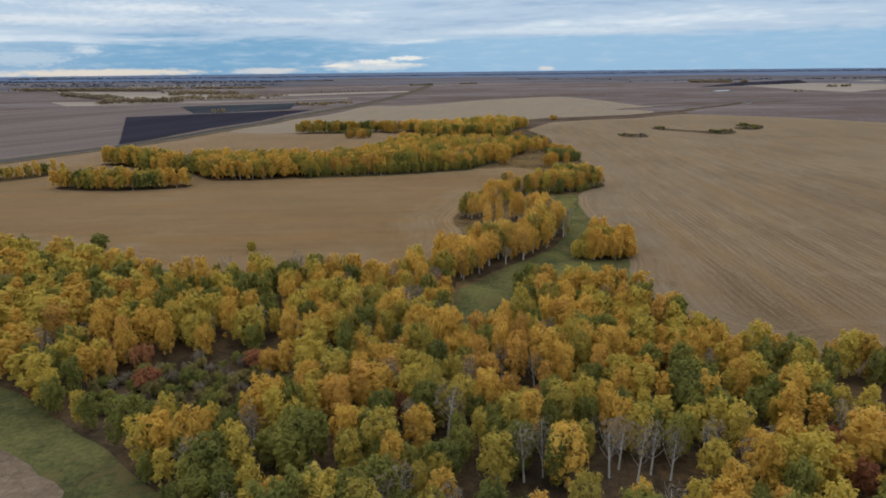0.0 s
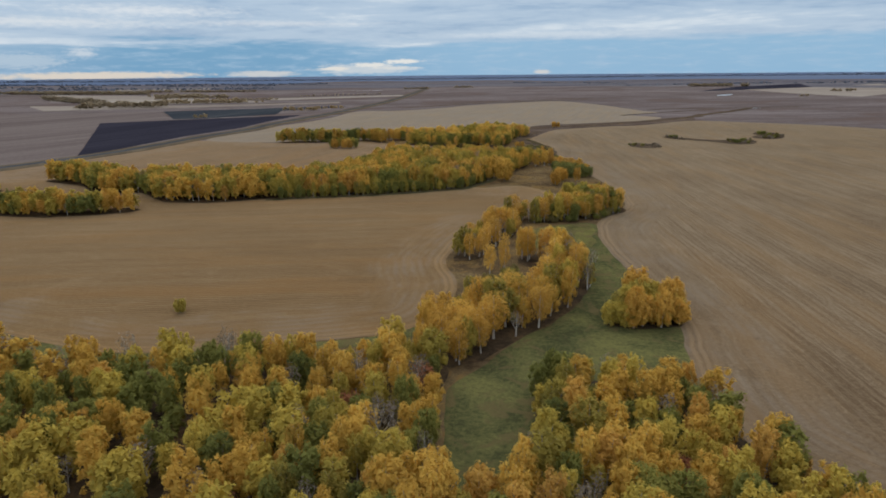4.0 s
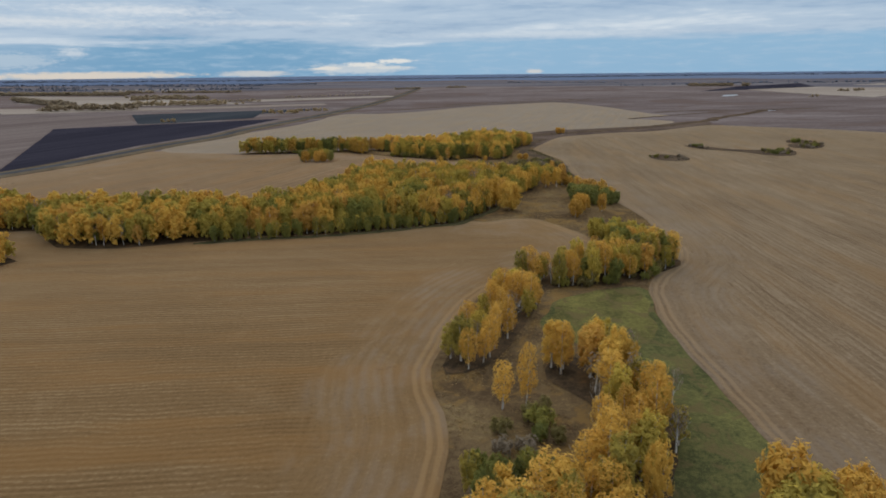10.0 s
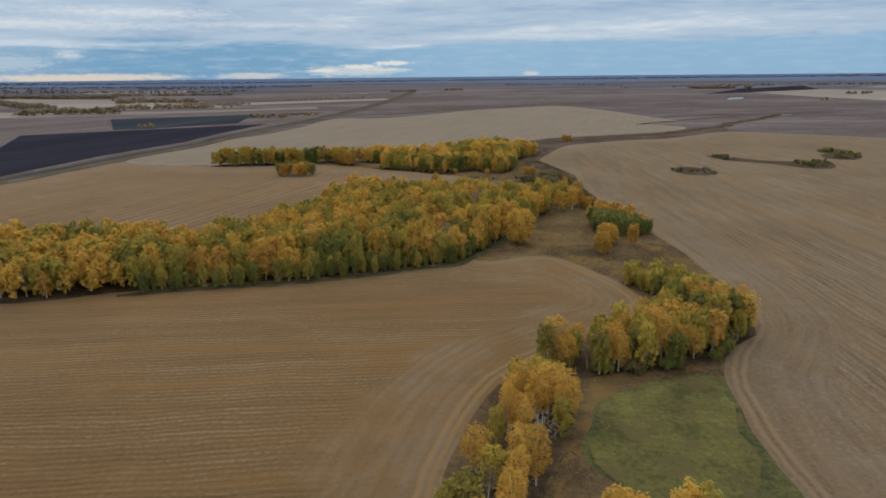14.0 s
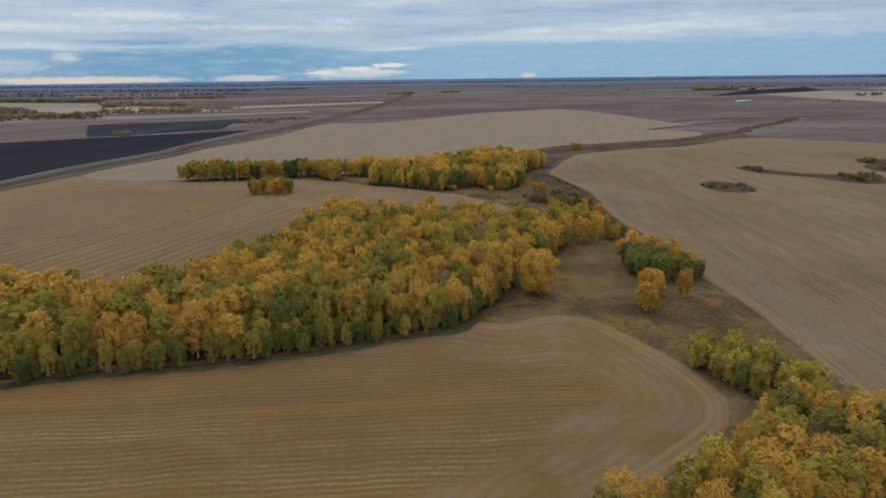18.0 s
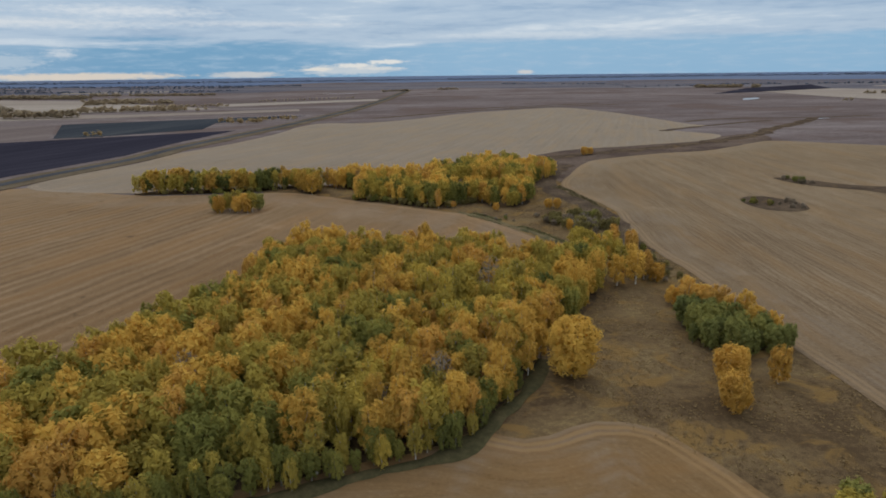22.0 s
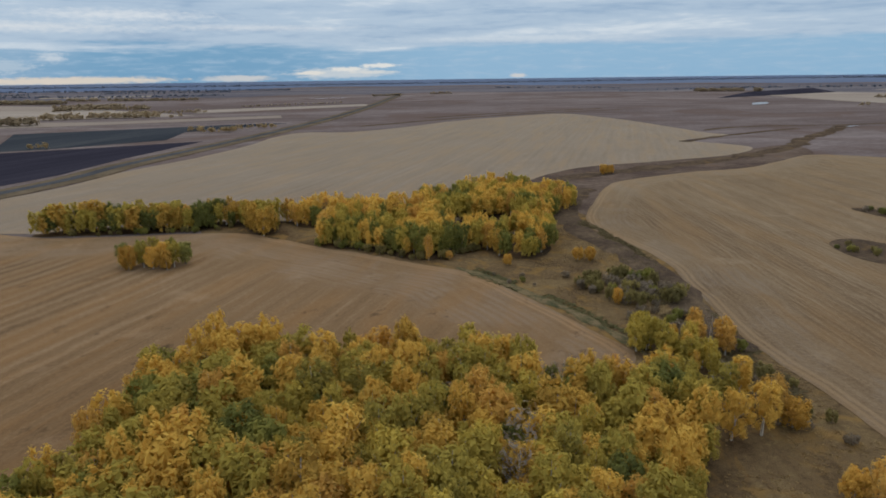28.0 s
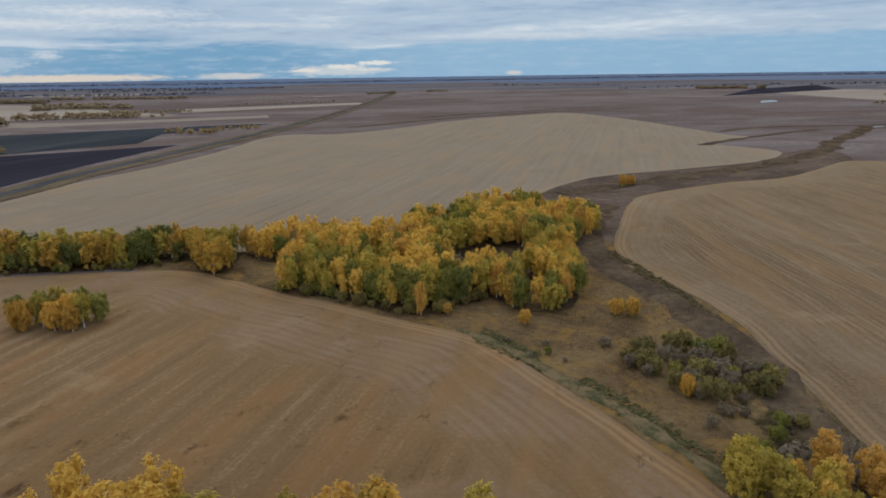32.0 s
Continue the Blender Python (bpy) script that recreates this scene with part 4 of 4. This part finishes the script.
# single trees and small clumps of the valley: kind, place, size
SINGLES = [("bare", -150, 391, 0.95, 1.1), ("bare", -126, 368, 1.0, 1.0), ("airy", -114, 366, 0.95, 0.9), ("airy", -108, 362.5, 1.0, 0.9), ("bare", -105, 364, 1.0, 0.9), ("bare", -111, 363, 0.95, 0.9), ("bare", -101, 363, 0.9, 0.9),
           ("open", 50.3, 410.5, 1.0, 1.58), ("small", 81, 405, 1.1, 1.25), ("small", 76.2, 394, 1.05, 1.1), ("small", 90.7, 404, 1.0, 1.0), ("small", 84, 407, 0.9, 1.0), ("small", 77.5, 397.5, 0.85, 0.9),
           ("airy", 23.4, 237, 0.88, 0.92), ("airy", 27.8, 237, 1.08, 0.85), ("bare", 47.7, 237, 1.0, 0.95), ("bare", 48.5, 231.5, 0.95, 0.9), ("bare", 55, 236, 0.8, 0.9), ("bare", 80, 318, 1.0, 1.0), ("bare", 83, 320, 0.9, 0.9),
           ("olive_low", -61, 209.5, 0.62, 0.80), ("green_low", -115, 215.5, 0.84, 1.7), ("green_low", -117, 217, 0.76, 1.5), ("green_low", -73, 586, 1.2, 1.4), ("small", -70, 582, 1.1, 1.2), ("olive", -66, 584, 0.80, 1.0), ("small", -62, 581.5, 1.05, 1.2), ("small", -59, 585, 1.15, 1.1), ("olive", -55.5, 583, 0.80, 1.0), ("olive", -64, 589, 0.82, 1.0), ("green_low", -53, 587, 1.15, 1.4), ("green", -68, 588, 0.84, 1.0), ("small", -57, 580.5, 0.95, 1.1), ("green", -58, 589, 0.84, 1.0), ("small", 151, 763, 0.87, 1.12), ("small", 156, 765, 0.77, 1.0),
           ("gold", 78, 466, 0.85, 1.25), ("gold", 84, 467, 0.9, 1.25), ("amber", 88, 471, 0.85, 1.19), ("olive", 82, 476, 0.8, 1.25), ("small", 91, 469, 0.77, 1.0), ("olive", 76, 481, 0.75, 1.19), ("gold", 87, 480, 0.8, 1.12),
           ("small", 88, 449, 0.7, 1.12), ("small", 94, 447, 0.84, 1.19), ("amber", 92, 440, 0.78, 1.25), ("amber", 96, 434, 0.74, 1.19), ("gold", 98, 427, 0.72, 1.19), ("amber", 95, 438, 0.84, 1.15), ("gold", 99, 433, 0.82, 1.1), ("amber", 90, 446, 0.82, 1.1), ("small", 101, 424, 0.95, 1.1),
           ("gold", 56, 585, 0.8, 1.12), ("small", 82, 577, 0.59, 0.75), ("small", 86, 576, 0.64, 0.75), ("amber", 31, 582, 0.85, 0.75), ("gold", -34, 624.5, 0.95, 1.25), ("amber", 38, 582, 0.3, 0.62), ("small", 57, 573, 0.5, 0.75),
           ("bare", 27, 81, 0.95, 1.0), ("bare", 31, 80, 1.0, 0.9), ("bare", 33.5, 81.5, 0.95, 1.0), ("bare", 36, 80, 0.9, 0.9), ("bare", 29, 83, 0.9, 1.0), ("bare", 17, 81.5, 0.95, 0.8), ("bare", 14, 80.5, 0.9, 0.9), ("russet", 11.6, 198.5, 0.9, 1.0), ("russet", 13.7, 202, 0.8, 0.8), ("russet", -36, 120, 0.7, 1.3), ("russet", -55, 112, 0.7, 1.2), ("small", -33, 119, 0.63, 1.25),
           ("shrub_gold", 75.1, 549.8, 1.00, 1.10), ("shrub_gold", 78.9, 543.5, 1.20, 1.30), ("small", 81.1, 533.6, 0.62, 0.55), ("shrub_gold", 88.0, 552.9, 1.50, 1.50), ("shrub_grey", 90.4, 546.9, 1.60, 1.60), ("shrub_grey", 91.2, 536.6, 1.30, 1.40), ("shrub_gold", 95.4, 534.5, 1.30, 1.30), ("shrub_grey", 72.9, 558.5, 0.80, 1.00), ("shrub", 92.7, 521.7, 0.80, 1.00), ("shrub_gold", 96.4, 520.7, 0.80, 1.10), ("shrub_grey", 85.2, 526.3, 0.80, 1.20), ("olive", 77.5, 507.4, 0.71, 1.05), ("olive", 78.3, 504.0, 0.69, 1.12), ("shrub_gold", 76.7, 509.2, 1.20, 1.20), ("shrub_grey", 87.2, 509.7, 1.50, 1.50), ("amber", 89.8, 506.2, 0.83, 1.02), ("bare", 93.7, 506.1, 0.70, 0.70), ("amber", 95.4, 503.0, 0.69, 1.05),
           ("olive", 75, 503, 0.66, 1.0), ("olive", 80, 499, 0.62, 1.0), ("amber", 88, 501, 0.70, 1.0), ("amber", 94, 499, 0.66, 1.0), ("olive", 84, 495, 0.62, 1.0), ("gold", 58, 138, 0.8, 1.12), ("gold", 86, 111, 0.8, 1.38)]
rng = np.random.default_rng(7)
plants = []
for wood, (outline, spacing, shares, factor, holes) in WOODS.items():
    pts, rim = scatter(outline, spacing, rng, holes)
    kinds, share = list(shares), np.array(list(shares.values()))
    for (x, y), r in zip(pts, rim):
        warm = noise.noise((x * 0.035, y * 0.035, 4.0)) + 0.6 * noise.noise((x * 0.11, y * 0.11, 9.0))
        w = share * np.array([math.exp({"gold": 1.2, "amber": 1.4, "olive": -0.9, "green": -3.0}.get(k, 0.0) * warm) for k in kinds])
        if wood == "near wood" and y < 112:
            deep = -36 < x < 26 and y < 98
            w = w * np.array([{"green": 9.0 if deep else 2.0, "olive": 1.6, "gold": 0.5 if deep else 1.0, "amber": 0.5 if deep else 1.0, "russet": 2.4, "bare": 1.8}.get(k, 1.0) for k in kinds])
        kind = kinds[rng.choice(len(kinds), p=w / w.sum())]
        if wood == "near wood" and y > 160 and r < 6 and rng.uniform() < 0.16:
            kind = "bare"
        if rng.uniform() < (0.16 if wood == "near wood" else 0.10):
            continue
        tall = factor * rng.uniform(0.66, 1.14) * (0.92 if r < 3 else 1.0)
        plants.append((-0.5 if wood in ("valley wood", "birch row", "bend wood", "meadow clump") else abs(x - 0.06 * y) + 0.35 * max(0, y - 500), kind, x, y, (tall * rng.uniform(0.92, 1.5), tall), rng.uniform(0, 360), int(rng.integers(KINDS[kind][7])), "trees of the " + wood))
for kind, x, y, tall, broad in SINGLES:
    plants.append((-1, kind, x, y, (broad, tall), rng.uniform(0, 360), int(rng.integers(KINDS[kind][7])), "single trees along the valley"))


def shrubs(outline, spacing, kinds, size, group, keep=1.0):
    pts, _ = scatter(outline, spacing, rng)
    for x, y in pts:
        if rng.uniform() < keep:
            kind = kinds[int(rng.integers(len(kinds)))]
            s = size * rng.uniform(0.65, 1.3)
            plants.append((-1, kind, x, y, (s * rng.uniform(0.9, 1.25), s), rng.uniform(0, 360), int(rng.integers(KINDS[kind][7])), group))


shrubs([(73, 364), (76, 351), (84, 344), (95, 346), (92, 356), (83, 364)], 3.5, ["olive_low", "green_low", "olive_low"], 0.9, "shrubs of the valley bend")
shrubs([(82, 426), (86, 418), (99, 414), (104, 420), (97, 433), (90, 445), (86, 441)], 3.3, ["green_low"], 0.95, "shrubs by the field edge")
shrubs([(74, 552), (79, 536), (90, 526), (99, 532), (102, 547), (90, 560)], 4.0, ["shrub_gold", "shrub_grey", "shrub_grey", "shrub_gold", "shrub"], 1.15, "scrub of the valley floor", 0.7)
shrubs([(78, 528), (84, 505), (96, 490), (103, 500), (98, 520), (90, 526)], 5.2, ["shrub_grey", "shrub_grey", "shrub", "shrub_grey"], 0.75, "scrub of the valley floor", 0.6)
shrubs([(88, 470), (100, 462), (103, 480), (92, 492), (84, 496)], 4.6, ["shrub_gold", "shrub_grey", "shrub_grey"], 0.85, "scrub of the valley floor", 0.6)
shrubs([(73, 508), (77, 499), (86, 488), (91, 493), (83, 506)], 3.3, ["olive", "olive", "gold"], 0.62, "trees at the valley gate")
shrubs(LOW_SCRUB, 2.9, ["shrub_grey", "shrub", "shrub_gold", "shrub"], 0.72, "low scrub beside the woodland clearing", 0.9)
shrubs(CLEARING, 3.6, ["shrub_grey", "shrub_grey", "shrub", "shrub_gold"], 0.9, "scrub of the woodland clearing", 0.8)
shrubs([(12, 205), (18, 206), (27, 208), (30, 214), (24, 217), (16, 216)], 3.4, ["green", "olive", "green", "gold"], 0.66, "young trees at the valley clearing", 0.9)
shrubs([(22, 220), (30, 222), (33, 233), (28, 237), (21, 230)], 3.6, ["shrub", "shrub_gold", "shrub_grey"], 1.0, "scrub under the valley trees", 0.6)
shrubs([(-70, 362), (-32, 368), (-6, 374.5), (8, 379.5), (24, 385), (33, 396), (39, 405), (36, 407), (29, 398), (22, 388.5), (7, 383), (-7, 378), (-32, 371.5), (-70, 366)], 2.7, ["green", "green", "olive"], 0.55, "young trees along the wood edge", 0.9)
shrubs([(-130, 631), (-97, 630.5), (-66, 632.5), (-49, 638), (-49, 641), (-68, 635.5), (-97, 633.5), (-129, 634)], 2.8, ["shrub_gold", "shrub", "shrub_gold"], 0.7, "shrubs along the grove edge", 0.3)
shrubs([(-11, 606), (8, 595), (24, 583), (36, 581), (42, 588), (52, 591), (52, 594), (41, 591), (34, 584), (24, 586), (8, 598), (-10, 609)], 2.8, ["shrub_gold", "shrub", "shrub_gold"], 0.9, "shrubs along the far wood edge", 0.8)
shrubs([(38, 305), (55, 303.5), (70, 305), (86, 315), (93, 322), (90, 324), (82, 318), (68, 308), (54, 307), (39, 308)], 2.9, ["shrub", "shrub_gold", "shrub_gold"], 0.9, "shrubs along the bend wood edge", 0.7)
shrubs([(48, 562), (60, 545), (66, 548), (58, 566), (50, 574)], 5.0, ["shrub_grey", "shrub"], 0.5, "scrub of the valley floor", 0.5)
shrubs([(178, 586), (177, 574), (184, 566), (188, 578), (186, 588)], 4.4, ["shrub_gold", "shrub"], 0.65, "scrub of the field islands", 0.7)
shrubs([(186, 574), (196, 561), (200, 570), (196, 584)], 5.4, ["shrub_gold", "shrub_grey"], 0.75, "scrub of the field islands")
shrubs([(266, 594), (272, 580), (282, 580), (293, 600), (284, 607), (270, 606)], 4.4, ["shrub", "shrub_gold", "shrub_grey"], 0.85, "scrub of the field islands", 0.8)
shrubs([(230, 640), (235, 624), (240, 624), (238, 640)], 5.0, ["shrub", "shrub_grey"], 0.9, "scrub of the field islands")
shrubs([(312, 620), (322, 615), (338, 630), (340, 642), (326, 644)], 4.4, ["shrub", "shrub_gold", "shrub_grey"], 0.85, "scrub of the field islands", 0.8)
shrubs([(325, 650), (336, 655), (340, 664), (330, 664)], 4.4, ["shrub"], 0.85, "scrub of the field islands")

plants.sort(key=lambda p: p[0])
singly, rest = {}, {}
for _, kind, x, y, scale, turn, variant, group in plants:
    if singly.get(kind, 0) < 300:
        singly[kind] = singly.get(kind, 0) + 1
        plant(kind, x, y, scale, turn, variant, group)
    else:
        rest.setdefault((kind, group), []).append((x, y, scale, turn, variant))
for (kind, group), those in rest.items():
    blocks = []
    for x, y, (w, h), turn, variant in those:
        q = LIGHTER[kind][variant][0 if -75 < x < 100 and y > 60 else 1]
        c, s = math.cos(radians(turn)), math.sin(radians(turn))
        blocks.append(np.stack([(q[..., 0] * c - q[..., 1] * s) * w + x, (q[..., 0] * s + q[..., 1] * c) * w + y, q[..., 2] * h + 0.1], -1))
    tagged(new("woodland", loose_mesh("woodland", np.concatenate(blocks), [KINDS[kind][2]])), KINDS[kind][1] + ", many together", "woodland", kind="stuff")

# ground under the trees
for wood, (outline, *_r) in WOODS.items():
    sheet("floor_" + wood.replace(" ", "_"), outline, 0.16, LITTER, "dark woodland floor with fallen leaves", "ground", 4.0, 9.0, 1.2)
for name, pts in (("islet_small", [(180, 588), (176, 574), (180, 560), (194, 558), (202, 570), (200, 584), (192, 593)]), ("islet_long", [(229, 644), (234, 620), (254, 600), (266, 577), (282, 577), (296, 600), (289, 609), (271, 611), (255, 621), (239, 643)]), ("islet_far", [(314, 640), (308, 620), (320, 613), (338, 628), (344, 645), (330, 650)]), ("islet_last", [(324, 654), (336, 676), (352, 672), (344, 652)])):
    sheet(name, pts, 0.18, DARKROUGH, "uncut weedy islet in the stubble", "ground", 3.0, 8.0, 0.8)


# ---- weeds ----
def weeds(outline, count, size, mat, label, seed):
    r = np.random.default_rng(seed)
    loop = curve_loop(outline, 4.0)
    lo, hi = loop.min(0), loop.max(0)
    p = r.uniform(lo, hi, (count * 3, 2))
    p = p[inside(p, loop)]
    thick = np.array([noise.noise((x * 0.09, y * 0.09, seed)) for x, y in p])
    p = p[thick > -0.12][:count]
    quads = []
    for k in range(4):
        a = r.uniform(0, math.pi * 2, len(p))
        s = size * r.uniform(0.5, 1.3, len(p))
        t = np.stack([np.cos(a), np.sin(a), np.zeros(len(p))], 1) * s[:, None]
        mid = np.column_stack([p + r.normal(size=p.shape) * size * 0.4, np.full(len(p), 0.05)])
        up = np.column_stack([r.normal(size=p.shape) * size * 0.9, s * r.uniform(0.2, 0.6, len(p))])
        quads.append(np.stack([mid - t * 0.8, mid + t * 0.8, mid + t * 0.5 + up, mid - t * 0.6 + up * 0.9], 1))
    tagged(new("weeds", loose_mesh("weeds", np.concatenate(quads), [mat])), label, "weeds", kind="stuff")


STRAW = leaf_material("dry_weeds", (0.200, 0.140, 0.070), (0.290, 0.205, 0.100), (0.380, 0.285, 0.140))
BANKWEED = leaf_material("bank_weeds_green", (0.130, 0.124, 0.060), (0.200, 0.180, 0.086), (0.265, 0.225, 0.110))
DULL = leaf_material("dull_weeds", (0.090, 0.070, 0.042), (0.140, 0.112, 0.062), (0.200, 0.160, 0.082))
weeds([(14, 228), (36, 226), (38, 262), (46, 300), (95, 324), (104, 350), (104, 480), (104, 560), (98, 640), (70, 580), (60, 560), (76, 500), (78, 470), (66, 446), (48, 410), (52, 394), (74, 366), (70, 334), (34, 308), (16, 268)], 8000, 0.24, STRAW, "dry brown weeds of the valley floor", 3)
weeds([(84, 480), (100, 478), (104, 540), (107, 590), (100, 640), (92, 640), (96, 590), (92, 540)], 2600, 0.6, DULL, "dark dead weeds along the field edge", 5)
weeds([(42, 566), (62, 536), (76, 504), (79, 508), (66, 540), (46, 572)], 1700, 0.5, BANKWEED, "weeds along the grassy bank", 8)

weeds([(-30, 520), (-8, 512), (30, 512), (40, 530), (20, 560), (-12, 580), (-34, 560)], 90, 0.22, DULL, "dark weed tufts left standing in the stubble", 12)

# ---- distance ----
def far_wood(name, line, depth, tall, label, spacing=9.0, seed=1, mat=FARWOOD):
    r = np.random.default_rng(seed)
    mid = curve_loop(line, spacing, closed=False)
    blocks = []
    for p in mid:
        for k in range(max(1, int(depth / spacing))):
            x, y = p[0] + r.normal() * spacing * 0.4, p[1] + r.uniform(-0.5, 0.5) * depth
            if noise.noise((x * 0.012, y * 0.012, seed)) < -0.32:
                continue
            h = tall * r.uniform(0.45, 1.15)
            q = crown_leaves(r, h, h * r.uniform(0.30, 0.55), 0.02, 4, 14, h * 0.16)
            blocks.append(q * [1.5, 1.5, 0.8] + [x, y, float(lie(x, y))])
    tagged(new("distant_trees", loose_mesh("distant_trees", np.concatenate(blocks), [mat])), label, "woodland", kind="stuff")


FAR_LINES = [([(-650, 1298), (-600, 1318), (-508, 1334)], 26, 12), ([(-560, 1462), (-474, 1488), (-355, 1487)], 30, 10), ([(-1000, 1810), (-825, 1606), (-700, 1500)], 34, 11), ([(-1500, 2380), (-1313, 2325), (-878, 2185)], 50, 11),
             ([(-1700, 2860), (-1460, 2851), (-947, 2791), (-649, 2837)], 70, 12), ([(-687, 1753), (-641, 1803), (-520, 1790)], 28, 10), ([(-2300, 3424), (-1200, 3480), (-504, 3523)], 130, 11), ([(-1226, 3207), (-744, 3333)], 90, 12),
             ([(501, 3438), (970, 3101)], 90, 10), ([(838, 2697), (1175, 2790)], 50, 9), ([(1060, 2562), (1240, 2480)], 50, 11), ([(872, 1506), (892, 1502)], 16, 7), ([(1160, 1833), (1206, 1819)], 26, 9), ([(1300, 2860), (1700, 2760), (2048, 2700)], 90, 11),
             ([(-2400, 3900), (-900, 4200), (300, 4300), (1600, 4150), (2700, 3700)], 240, 9), ([(-2000, 3050), (-1500, 3100)], 80, 12), ([(-60, 2520), (20, 2600)], 24, 8), ([(140, 2700), (260, 2720)], 24, 9),
             ([(-1000, 2450), (-760, 2380), (-600, 2400)], 30, 9), ([(-780, 1930), (-640, 1960)], 24, 9), ([(-480, 1610), (-330, 1640)], 14, 7), ([(-330, 1850), (-120, 1990)], 10, 5)]
# belts beyond 2900 m take the leaves with haze in their colour
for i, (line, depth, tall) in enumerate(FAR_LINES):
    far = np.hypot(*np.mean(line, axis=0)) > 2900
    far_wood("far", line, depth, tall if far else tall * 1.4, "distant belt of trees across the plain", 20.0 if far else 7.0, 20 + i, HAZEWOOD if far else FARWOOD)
far_wood("far", [(-233, 1188), (-191, 1152), (-177, 1205), (-141, 1212)], 30, 8, "yellow roadside trees by the ploughed field", 9.0, 60, ROADWOOD)
far_wood("far", [(-325, 991), (-312, 995)], 12, 8, "yellow trees in the ploughed field", 5.0, 61, ROADWOOD)
